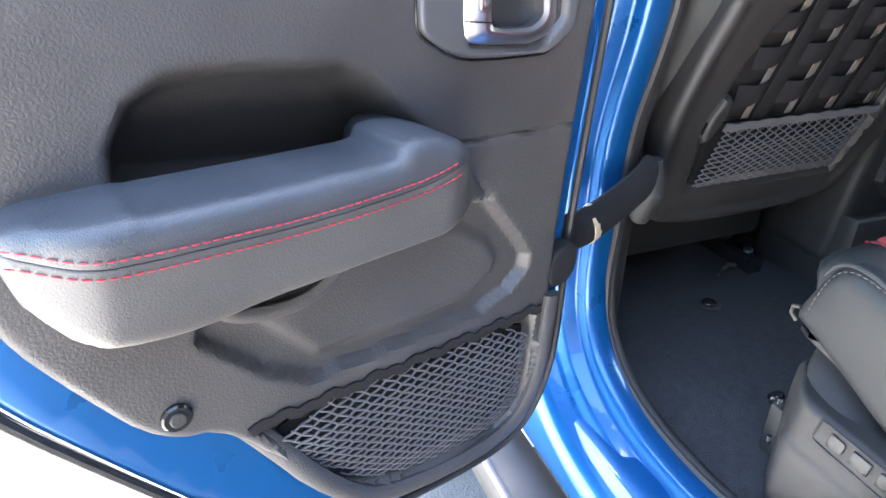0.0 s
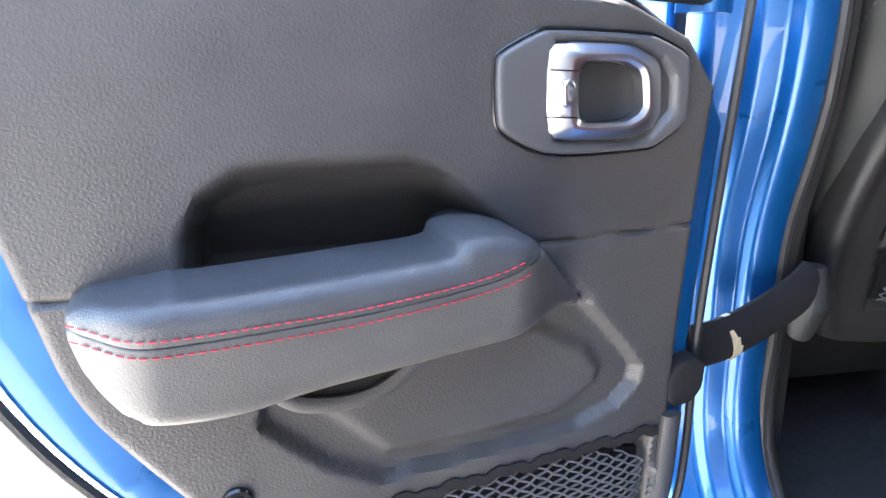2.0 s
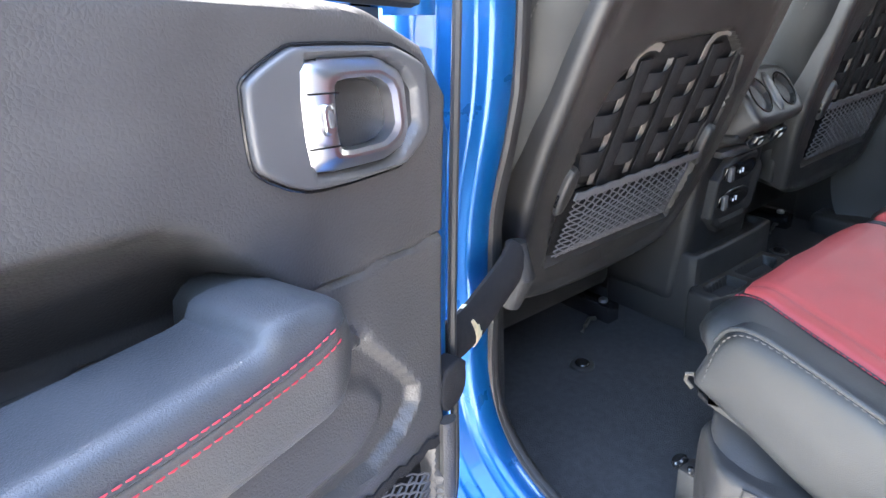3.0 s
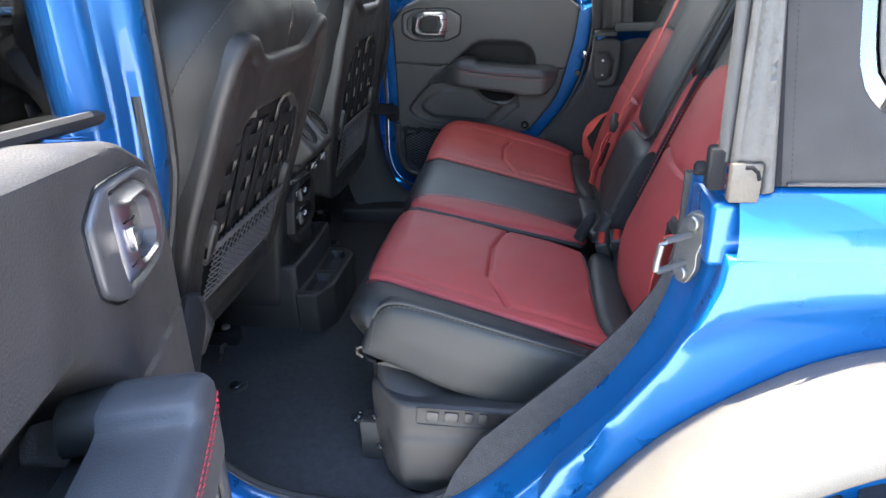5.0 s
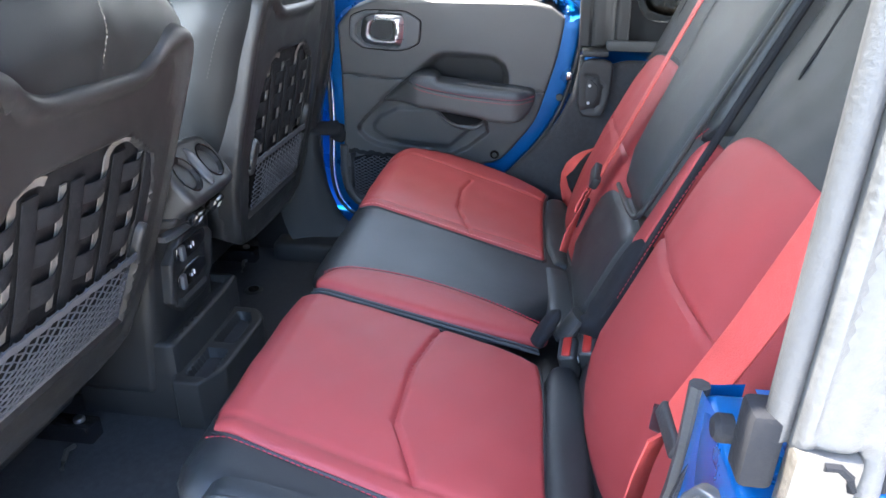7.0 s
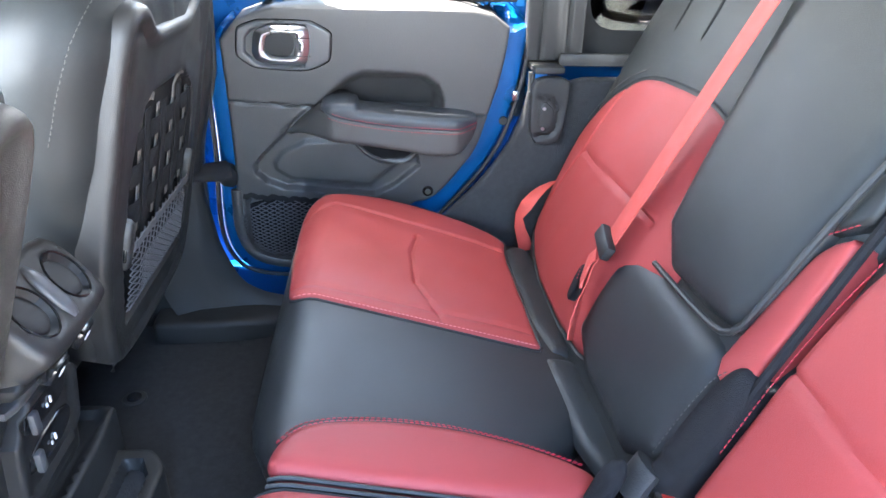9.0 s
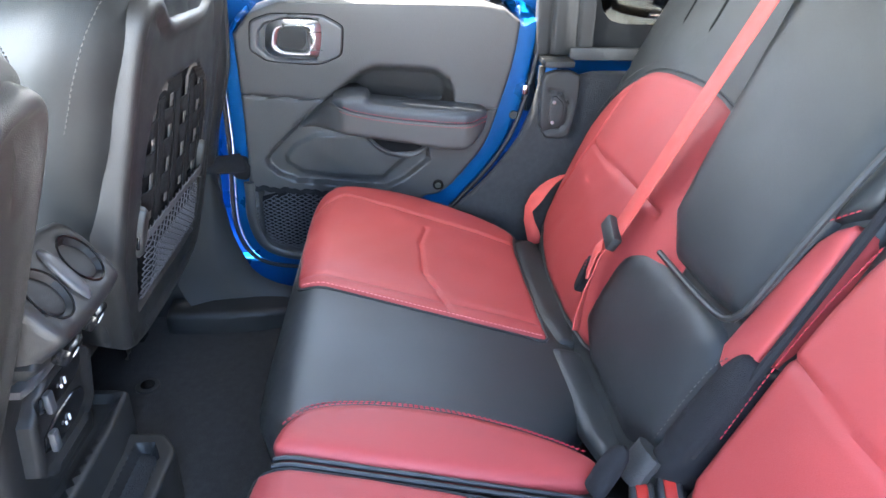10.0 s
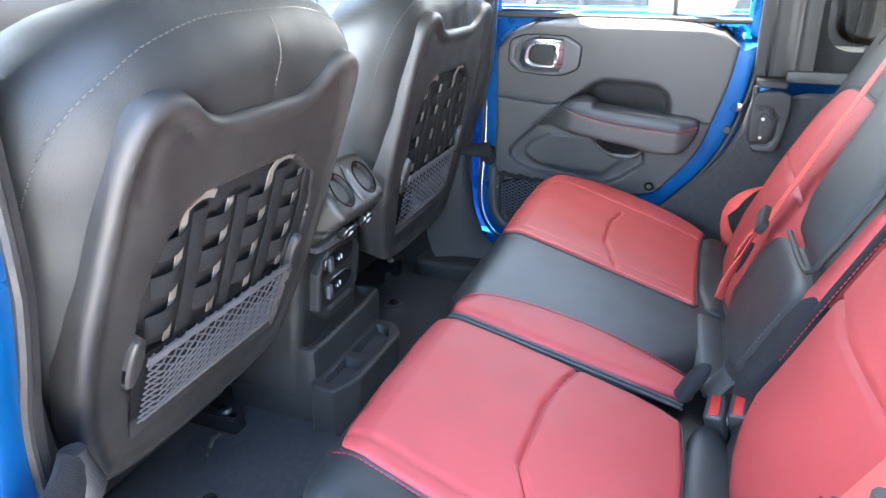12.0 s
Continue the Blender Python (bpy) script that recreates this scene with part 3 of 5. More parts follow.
    bm = net(soften(NET_EDGE, 1), lambda u, z, c: fn(u, z, -0.004 + c), 0.0190, 0.0098, 0.00125, 0.008)
    part("pocket_net", bm, NET, door, "grey diamond net map pocket")
    part("net_hem", strip([fn(u, 0.907 - 0.030 * (u - 0.41) / 0.36 + 0.004 * math.sin(u * 190) * math.sin(u * 71), 0.001) for u in np.arange(0.402, 0.774, 0.006)], 0.012, 0.003, (0, 0, 1)), CLOTH, door, "black elastic hem")
    part("pocket_lip", tube([fn(u, z, 0.004 - 0.016 * ease((u - 0.70) / 0.06)) for u, z in soften([(0.389, 0.925), (0.384, 0.785), (0.440, 0.724), (0.61, 0.720), (0.675, 0.760), (0.775, 0.882)], 2, False)], 0.012, 10, flat=0.6, up=(fn(0, 0, 1) - fn(0, 0, 0))), PANEL, door, "moulded pocket lip")
    # the window above the belt line
    part("belt_seal", tube([fn(u, 1.343, -0.055) for u in np.linspace(0.372, 1.02, 12)], 0.008, 8), RUBBER, door)
    part("window_pane", block((0.375, -0.002, 1.335), (1.015, 0.002, 1.80), 0, m=M @ Matrix.Translation((0, -s * 0.075, 0))), GLASS, door, "clear side window pane").visible_shadow = False
    fr = bmesh.new()
    for pts in ([(0.362, 1.33), (0.372, 1.6), (0.39, 1.80)], [(1.030, 1.33), (1.020, 1.55), (0.985, 1.80)], [(0.38, 1.81), (0.99, 1.81)]):
        tube([fn(u, z, -0.07) for u, z in pts], 0.024, 10, fr, flat=1.2)
    part("window_frame", fr, BLUE, door, "blue painted upper window frame")
    part("window_bar", tube([fn(0.835, 1.345, -0.08), fn(0.825, 1.80, -0.08)], 0.009, 8), RUBBER, door, "black window divider bar")
    part("latch", block((-0.008, -0.014, -0.011), (0.008, 0.014, 0.011), 0.003, m=M @ Matrix.Translation((1.035, -0.05, 1.14) if s > 0 else (1.020, 0.012, 1.148))), CHROME, door, "bright steel door latch")
    part("bump_stop", disc(fn(1.000, 1.085, -0.018), (fn(0, 0, 1) - fn(0, 0, 0)), 0.010, 0.006), RUBBER, door)
    return door


build_door("rear_door", NEAR_M, 1, "open blue rear door with dark grained trim and red stitching")
build_door("rear_door", FAR_M, -1, "closed blue rear door with dark grained trim beyond the seat")

# ---- the body ----
body = thing("vehicle_body", (0.5, 0, 0.3), "metallic blue off-road vehicle body with soft top", "car body")
APERTURE = [(0.392, 1.86), (0.392, 1.25), (0.362, 1.13), (0.335, 1.06), (0.327, 0.98), (0.330, 0.90), (0.318, 0.80), (0.338, 0.70), (0.43, 0.635), (0.58, 0.622), (0.71, 0.645), (0.80, 0.72), (0.87, 0.81), (0.975, 0.92), (1.030, 1.03),
            (1.046, 1.12), (1.046, 1.208)]
JAMB = [(0.03, 0.695), (0.004, 0.70), (0.0, 0.705), (0.0, 0.735), (0.006, 0.742), (0.016, 0.744), (0.020, 0.750), (0.021, 0.768), (0.026, 0.774), (0.040, 0.778), (0.046, 0.786), (0.050, 0.806), (0.058, 0.818), (0.072, 0.824), (0.088, 0.8255)]
REAR_JAMB = [(0.03, 0.695), (0.004, 0.70), (0.0, 0.705), (0.001, 0.715), (0.003, 0.728), (0.006, 0.742), (0.010, 0.757), (0.015, 0.772), (0.019, 0.781), (0.026, 0.786), (0.034, 0.793), (0.044, 0.804), (0.052, 0.810), (0.060, 0.812), (0.066, 0.806)]


def aperture(sgn, upto=1.26):
    """The painted door opening: a stepped jamb carried round the opening."""
    bm = bmesh.new()
    path = np.array(spaced(soften(APERTURE, 2, False), 0.01, False))
    for _ in range(40):
        path[1:-1] = path[1:-1] * 0.5 + (path[:-2] + path[2:]) * 0.25
    path = list(path)
    rings = []
    for i, p in enumerate(path):
        t = path[min(i + 1, len(path) - 1)] - path[max(i - 1, 0)]
        t = t / np.linalg.norm(t)
        o = np.array([t[1], -t[0]])
        if o @ (p - np.array([0.65, 1.25])) < 0:
            o = -o
        k = float(ease((p[0] - 0.62) / 0.3))
        rings.append([bm.verts.new((p[0] + o[0] * (d * (1 - k) + e * k), sgn * (y * (1 - k) + w * k), p[1] + o[1] * (d * (1 - k) + e * k))) for (d, y), (e, w) in zip(JAMB, REAR_JAMB)])
    for A, B in zip(rings, rings[1:]):
        for j in range(len(JAMB) - 1):
            bm.faces.new((A[j], A[j + 1], B[j + 1], B[j]))
    return bm


for sgn in (-1, 1):
    part("door_aperture", aperture(sgn), BLUE, body, "glossy blue painted door opening with stepped jamb", angle=60)
    bm = tube([(p[0], sgn * 0.700, p[1]) for p in spaced(soften(APERTURE, 2, False), 0.03, False)], 0.007, 8, up=(0, 1, 0))
    part("opening_seal", bm, RUBBER, body, "black rubber opening seal")
    part("pillar_cap", block((1.047, 0.702, 1.13), (1.088, 0.806, 1.206), 0.008, m=Matrix.Diagonal((1, sgn, 1, 1)), seg=3), BLUE, body, "blue painted head of the rear pillar")
# near quarter panel with its shoulder, and the wheel flare
ARCH = [(0.87, 0.70), (0.935, 0.805), (1.015, 0.909), (1.119, 0.991), (1.20, 1.035), (1.30, 1.056), (1.60, 1.056), (1.80, 1.02), (1.95, 0.93)]
for sgn in (-1, 1):
    def side(x, z, c, sgn=sgn):
        return Vector((x, sgn * (0.826 + c), z))
    part("quarter_panel", pad([(1.068, 1.165), (1.062, 1.10), (1.0, 0.97), (0.86, 0.80), (0.90, 0.76), (1.95, 0.76), (2.3, 0.8), (2.3, 1.165)], side, 0.03, 0.004, step=0.014, round_corners=1,
         relief=lambda A, B: -0.012 * ease((1.105 - 0.028 * np.exp(-(A - 1.06) / 0.06) - B) / 0.035)), BLUE, body, "blue rear quarter panel")
    sh = bmesh.new()
    prof = [(0.830, 1.150), (0.8305, 1.166), (0.826, 1.182), (0.815, 1.205), (0.805, 1.216), (0.790, 1.222), (0.72, 1.222)]
    rows = [[sh.verts.new((x, sgn * y, z)) for y, z in prof] for x in (1.072, 1.3, 2.3)]
    for A, B in zip(rows, rows[1:]):
        for j in range(len(prof) - 1):
            sh.faces.new((A[j], A[j + 1], B[j + 1], B[j]))
    part("belt_shoulder", sh, BLUE, body, "rounded blue shoulder below the soft top", angle=60)
    fl = bmesh.new()
    arch = spaced(soften(ARCH, 2, False), 0.03, False)
    prof = [(-0.004, 0.816), (0.0, 0.828), (0.001, 0.86), (-0.001, 0.90), (-0.006, 0.925), (-0.014, 0.943), (-0.022, 0.950), (-0.025, 0.956), (-0.040, 0.960), (-0.046, 0.956), (-0.047, 0.945), (-0.055, 0.84)]
    rows = []
    for i, p in enumerate(arch):
        t = arch[min(i + 1, len(arch) - 1)] - arch[max(i - 1, 0)]
        t = t / np.linalg.norm(t)
        o = np.array([-t[1], t[0]])
        rows.append([fl.verts.new((p[0] + o[0] * d, sgn * y, p[1] + o[1] * d)) for d, y in prof])
    for A, B in zip(rows, rows[1:]):
        for j in range(len(prof) - 1):
            fl.faces.new((A[j], A[j + 1], B[j + 1], B[j]))
    part("fender_flare", fl, FLARE, body, "broad pale textured wheel flare", angle=60)
    part("wheel_arch_liner", pad([(1.05, 0.55), (1.08, 0.80), (1.2, 0.90), (1.45, 0.94), (1.7, 0.90), (1.9, 0.6)], lambda x, z, c, sgn=sgn: Vector((x, sgn * (0.60 + c), z)), 0.02, 0.01, step=0.05), RUBBER, body)
    part("side_sill", block((-0.9, 0.72, 0.45), (0.95, 0.80, 0.61), 0.02, m=Matrix.Diagonal((1, sgn, 1, 1))), BLUE, body, "blue body sill")
    part("front_body_side", block((-1.2, 0.70, 0.50), (0.20, 0.80, 1.33), 0.02, m=Matrix.Diagonal((1, sgn, 1, 1))), PLASTIC, body, "dark front door trim seen from within")
    part("front_door_skin", block((-1.2, 0.801, 0.48), (0.215, 0.816, 1.325), 0.006, m=Matrix.Diagonal((1, sgn, 1, 1))), BLUE, body, "blue front door skin")
    part("lower_body", block((0.95, 0.3, 0.35), (1.05, 0.82, 0.80), 0.02, m=Matrix.Diagonal((1, sgn, 1, 1))), PLASTIC, body)
part("rocker_panel", block((-0.9, 0.80, 0.45), (0.95, 0.84, 0.70), 0.01), BLUE, body, "blue rocker below the far door")
rail = part("rock_rail", block((-0.9, -0.890, 0.36), (0.86, -0.775, 0.43), 0.020), PLASTIC, body, "black side step rail below the sill")
part("step_tread", block((-0.7, -0.888, 0.428), (0.70, -0.872, 0.436), 0.002), STEEL, rail, "tan edged tread strip")

bm = bmesh.new()
seg = 72
prof = [(-0.125, 0.26), (-0.135, 0.33), (-0.128, 0.39), (-0.11, 0.425), (0.11, 0.425), (0.128, 0.39), (0.135, 0.33), (0.125, 0.26)]
WC = Vector((1.45, -0.80, 0.44))
rows = [[bm.verts.new(WC + Vector((r * math.cos(a), y, r * math.sin(a)))) for y, r in prof] for a in (2 * math.pi * i / seg for i in range(seg))]
for i in range(seg):
    A, B = rows[i], rows[(i + 1) % seg]
    for j in range(len(prof) - 1):
        bm.faces.new((A[j], A[j + 1], B[j + 1], B[j]))
carcass = part("tyre", bm, TYRE, body, "black chunky off-road tyre under the flare")
lug = to_mesh("tread_block", block((-0.016, -0.03, 0), (0.016, 0.03, 0.014), 0.003, seg=1), TYRE)
for i in range(52):
    for k, y in enumerate((-0.108, -0.036, 0.036, 0.108)):
        a = 2 * math.pi * (i + 0.5 * (k % 2)) / 52
        ob = new("tread_block", lug)
        ob.parent = carcass
        ob.matrix_basis = Matrix.Translation(WC) @ Matrix.Rotation(-a + math.pi / 2, 4, "Y") @ Matrix.Translation((0, y, 0.423)) @ Matrix.Rotation(0.35 * (-1) ** k, 4, "Z")
bm = disc(WC + Vector((0, -0.1, 0)), (0, -1, 0), 0.26, 0.02, sides=48)
part("rim", bm, SMOOTH, carcass, "dark alloy rim")

# soft top: side curtain, window, door rail, roof
for sgn in (-1, 1):
    def curt(x, z, c, sgn=sgn):
        return Vector((x, sgn * (0.80 - 0.18 * (z - 1.22) + c), z))
    top = thing("soft_top_side", (1.6, sgn * 0.79, 1.22), "black canvas soft top side with a clear rounded window", "soft top", "soft top sides")
    part("side_curtain", pad([(1.108, 1.222), (1.065, 1.80), (1.165, 1.80), (1.172, 1.40), (1.176, 1.345), (1.186, 1.315), (1.206, 1.294), (1.235, 1.286), (2.3, 1.286), (2.3, 1.222)], curt, 0.008, 0.003, step=0.03, round_corners=0), CANVAS, top, "black canvas side curtain")
    part("window_pane", pad([(1.17, 1.28), (1.17, 1.80), (2.2, 1.80), (2.2, 1.28)], lambda x, z, c, f=curt: f(x, z, c - 0.004), 0.003, 0.001, step=0.1, round_corners=0), VINYL, top, "tinted flexible window")
    part("window_welt", tube([curt(x, z, 0.001) for x, z in spaced(soften([(1.19, 1.80), (1.192, 1.36), (1.225, 1.297), (2.2, 1.297)], 3, False), 0.02, False)], 0.010, 8, flat=0.35, up=(0, 1, 0)), CHANNEL, top, "pale welded window edge")
    part("seam", stitches([(1.124, 1.23), (1.106, 1.5), (1.088, 1.78)], curt, 0.003, 0.003, 0.0004, 0.0001), CLOTH, top)
    part("edge_binding", tube([curt(x, z, 0.001) for x, z in spaced([(1.1085, 1.224), (1.090, 1.5), (1.068, 1.80)], 0.03, False)], 0.006, 8, flat=0.5, up=(0, 1, 0)), LINING_AND_SHADE, top, "black bound front edge")
    part("lower_hem", tube([curt(x, 1.225, 0.0) for x in np.linspace(1.12, 2.28, 20)], 0.004, 8, flat=0.6), RUBBER, top)
    # the far rail and foot get darker PLASTIC, shade put into their colour
    rl = thing("door_rail", (1.08, sgn * 0.81, 1.22), "weathered grey rubber door rail with a bare clamp foot" if sgn < 0 else "far door rail, darker plastic standing in for its shade", "door rail", "door rails")
    part("channel", pad([(1.0595, 1.248), (1.059, 1.40), (1.048, 1.80), (1.062, 1.80), (1.089, 1.40), (1.107, 1.217), (1.092, 1.215), (1.091, 1.250)], lambda x, z, c, sgn=sgn: Vector((x, sgn * (0.810 + c), z)), 0.016, 0.006, step=0.005, round_corners=0,
         relief=lambda A, B: groove(A, B, [(1.071, 1.24), (1.069, 1.40), (1.052, 1.80)], 0.003, 0.003) + groove(A, B, [(1.093, 1.217), (1.082, 1.40), (1.058, 1.80)], 0.002, 0.003)), CHANNEL if sgn < 0 else PLASTIC, rl, "weathered grey rubber channel" if sgn < 0 else "")
    part("inner_seal", tube([(1.055 - 0.01 * (z - 1.22), sgn * 0.796, z) for z in np.linspace(1.25, 1.82, 14)], 0.007, 10), RUBBER, rl, "black rubber seal")
    foot = part("clamp_foot", block((1.059, -0.008, 1.208), (1.091, 0.008, 1.2515), 0.004, m=Matrix.Translation((0, sgn * 0.806, 0))), WORN if sgn < 0 else PLASTIC, rl, "bare metal clamp foot" if sgn < 0 else "")
    part("foot_notch", tube([Vector((1.072, sgn * 0.8135, 1.247)), Vector((1.079, sgn * 0.8135, 1.247)), Vector((1.085, sgn * 0.8135, 1.242)), Vector((1.0875, sgn * 0.8135, 1.234))], 0.0024, 6), LINING_AND_SHADE, foot)
    part("clamp_bracket", block((1.040, -0.012, 1.218), (1.058, 0.010, 1.264), 0.004, m=Matrix.Translation((0, sgn * 0.791, 0))), LINING_AND_SHADE, rl, "black plastic bracket")
    part("clamp_knob", disc((1.041, sgn * 0.778, 1.236), (-1, 0, 0), 0.008, 0.010), LINING_AND_SHADE, rl, "black clamp knob")
roof = part("roof", block((-1.1, -0.73, 1.83), (2.3, 0.735, 1.86), 0.01), CANVAS, body, "black canvas roof")
bm = bmesh.new()
for lo, hi in (((2.27, -0.75, 1.2), (2.30, 0.75, 1.32)), ((2.27, -0.75, 1.78), (2.30, 0.75, 1.83)), ((2.27, -0.75, 1.32), (2.30, -0.58, 1.78)), ((2.27, 0.58, 1.32), (2.30, 0.75, 1.78))):
    block(lo, hi, 0.004, bm=bm)
part("rear_curtain", bm, CANVAS, body, "black canvas rear curtain with an open window")
part("tailgate", block((2.25, -0.80, 0.6), (2.32, 0.80, 1.22), 0.02), BLUE, body)
part("front_bulkhead", block((-1.2, -0.72, 0.5), (-1.12, 0.72, 1.32), 0.02), PLASTIC, body)
part("cowl_top", block((-1.16, -0.72, 1.28), (-0.85, 0.72, 1.42), 0.03), PLASTIC, body)
bm = bmesh.new()
for y in (-0.66, 0.66):
    tube([(-1.0, y * 1.05, 1.3), (-0.75, y, 1.84)], 0.04, 10, bm)
part("front_pillar", bm, PLASTIC, body, "black front pillar")
# out of view; added to hold front light off the seat backs
part("light_cut_header", block((-0.98, -0.72, 1.70), (-0.60, 0.72, 1.84), 0.03), CANVAS, body, "unseen windscreen header added to cut light from the front")
part("cargo_floor", block((1.02, -0.66, 0.70), (2.26, 0.66, 0.80), 0.01), CARPET, body, "black carpeted cargo floor")

# strikers on the rear pillars
for sgn in (-1, 1):
    st = thing("door_striker", (1.04, sgn * 0.765, 1.14), "bright zinc door striker loop on its bolted plate", "door striker", "door strikers")
    def spf(a, b, c, sgn=sgn):
        n = Vector((-0.80, sgn * 0.60, 0)).normalized()
        t = Vector((0.60, sgn * 0.80, 0))
        return Vector((1.036, sgn * 0.772, 1.138)) + t * a + Vector((0.12, 0, 0.99)) * b + n * c
    part("plate", pad(crisp([(-0.017, -0.028), (-0.019, 0.026), (-0.010, 0.044), (0.012, 0.044), (0.019, 0.022), (0.013, -0.004), (0.017, -0.022), (0.008, -0.044), (-0.008, -0.044)]), spf, 0.008, 0.0015, step=0.005, round_corners=0), STEEL, st)
    part("loop", tube([spf(*p) for p in ((0.0, -0.018, 0), (0.0, -0.018, 0.022), (0.0, -0.018, 0.042), (0.0, -0.015, 0.047), (0.0, 0.0, 0.048), (0.0, 0.016, 0.047), (0.0, 0.019, 0.042), (0.0, 0.019, 0.022), (0.0, 0.019, 0))], 0.0040, 10), STEEL, st, "bent round steel loop")
    for b in (-0.030, 0.032):
        part("bolt", disc(spf(0, b, 0.0), spf(0, 0, 1) - spf(0, 0, 0), 0.009, 0.006, sides=16), STEEL, st)

# ---- the cabin floor and trims ----
solid("floor", block((-1.1, -0.74, 0.57), (1.0, 0.74, 0.617), 0.01), CARPET, "black carpeted cabin floor", "floor", "structure")
for x, y in ((0.228, -0.382), (0.222, 0.389)):
    plug = thing("floor_plug", (x, y, 0.617), "round black drain plug set in the carpet", "floor plug", "floor plugs")
    part("rim", disc((x, y, 0.615), (0, 0, 1), 0.024, 0.007), RUBBER, plug)
    part("cap", disc((x, y, 0.619), (0, 0, 1), 0.014, 0.007), GLOSS, plug)

for sgn in (-1, 1):
    w, wy = (0.010, 0.686) if sgn > 0 else (0.0, 0.700)
    solid("wheelhouse_carpet", pad([(0.70 - w, 0.60), (0.76 - w, 0.765), (0.865 - w, 0.872), (0.965 - w, 0.975), (1.03 - w, 1.075), (1.055 - w, 1.20), (1.5, 1.20), (1.5, 0.60)], lambda x, z, c, sgn=sgn, wy=wy: Vector((x, sgn * (wy - c), z)), 0.01, 0.012, step=0.04, round_corners=1), CARPET, "dark grey carpet over the wheelhouse", "carpet", "structure")
    def pt(x, y, z, sgn=sgn):
        return Vector((x, sgn * y, z))
    # lower trim of the pillar sweeping into the sill
    bm = bmesh.new()
    if sgn > 0:
        prof = [(0.004, 0.712), (-0.035, 0.698), (-0.048, 0.686), (-0.035, 0.668), (0.01, 0.655), (0.06, 0.645), (0.10, 0.620)]
    else:
        prof = [(0.004, 0.706), (-0.006, 0.699), (-0.009, 0.692), (-0.004, 0.684), (0.012, 0.678), (0.04, 0.674), (0.08, 0.668)]
    path = spaced(soften([(0.392, 1.84), (0.392, 1.25), (0.362, 1.13), (0.330, 1.02), (0.330, 0.90), (0.318, 0.80), (0.338, 0.70), (0.43, 0.635), (0.58, 0.622), (0.71, 0.645), (0.80, 0.72)], 2, False), 0.02, False)
    rows = []
    for i, p in enumerate(path):
        t = path[min(i + 1, len(path) - 1)] - path[max(i - 1, 0)]
        t = t / np.linalg.norm(t)
        o = np.array([t[1], -t[0]])
        if o @ (p - np.array([0.6, 1.2])) < 0:
            o = -o
        k = min(1.0, max(0.05, (0.95 - p[1]) / 0.2)) if p[0] < 0.45 else 1.0
        rows.append([bm.verts.new((p[0] + o[0] * (d * k if d < 0 else d), sgn * y, max(0.615, p[1] + o[1] * (d * k if d < 0 else d)))) for d, y in prof])
    for A, B in zip(rows, rows[1:]):
        for j in range(len(prof) - 1):
            bm.faces.new((A[j], A[j + 1], B[j + 1], B[j]))
    solid("sill_trim", bm, DARK, "black moulded pillar and sill trim", "trim", "structure", angle=60)
    solid("pillar_trim", block((0.12, 0.655, 0.60), (0.315, 0.70, 1.83), 0.02, m=Matrix.Diagonal((1, sgn, 1, 1))), DARK, "black moulded centre pillar trim", "trim", "structure")

solid("sill_ledge", pad([(0.20, 0.592), (0.215, 0.580), (0.40, 0.586), (0.47, 0.604), (0.58, 0.63), (0.70, 0.65), (0.72, 0.70), (0.20, 0.70)], lambda x, y, c: Vector((x, y, 0.668 - 0.022 * float(ease((x - 0.38) / 0.25)) + c)), 0.06, 0.014, step=0.012, round_corners=1), DARK, "black moulded ledge along the far sill", "trim", "structure")

# inner post of the far soft top, forward of its window
solid("rear_post_trim", pad([(1.037, 1.224), (1.012, 1.80), (1.135, 1.80), (1.164, 1.224)], lambda x, z, c: Vector((x, 0.735 - 0.12 * (z - 1.22) - c, z)), 0.03, 0.006, step=0.004, round_corners=0,
      relief=lambda A, B: sum(groove(A, B, [(x, 1.224), (x - 0.027, 1.80)], 0.0045, 0.007) for x in (1.070, 1.128)) - 0.006 * ease((A + 0.046 * (B - 1.262) - 1.095) / 0.02)), DARK, "black ribbed post trim beside the far soft top window", "trim", "structure")
solid("post_ledge", block((1.045, 0.668, 1.210), (1.110, 0.760, 1.224), 0.004), DARK, "black ledge at the foot of the far post", "trim", "structure")

solid("rail_seal", block((1.106, 0.708, 1.219), (1.50, 0.722, 1.246), 0.004), RUBBER, "black rubber seal along the far body rail", "trim", "structure")

# trim on the far rear pillar, behind the belt
tr = thing("pillar_bracket", (1.08, 0.70, 1.05), "black plastic pillar bracket with two screws", "bracket")
def pbf(x, z, c):
    return Vector((x, 0.664 - c, z))
part("cover", pad([(1.045, 1.060), (1.040, 1.178), (1.052, 1.204), (1.118, 1.204), (1.127, 1.178), (1.118, 1.074), (1.100, 1.056)], pbf, 0.02, 0.005, step=0.005, round_corners=1,
     relief=lambda A, B: groove(A, B, [(1.060, 1.164), (1.086, 1.160), (1.094, 1.148), (1.104, 1.138), (1.101, 1.095), (1.090, 1.080), (1.056, 1.076)], 0.0035, 0.006)), DARK, tr)
part("inset", pad([(1.062, 1.086), (1.060, 1.150), (1.078, 1.154), (1.080, 1.146), (1.094, 1.138), (1.092, 1.10), (1.082, 1.088)], lambda x, z, c: pbf(x, z, c + 0.003), 0.008, 0.002, step=0.01, round_corners=1), DARK, tr)
for z in (1.096, 1.14):
    part("screw", disc(pbf(1.07, z, 0.005), (0, -1, 0), 0.004, 0.003, sides=12), CHROME, tr)

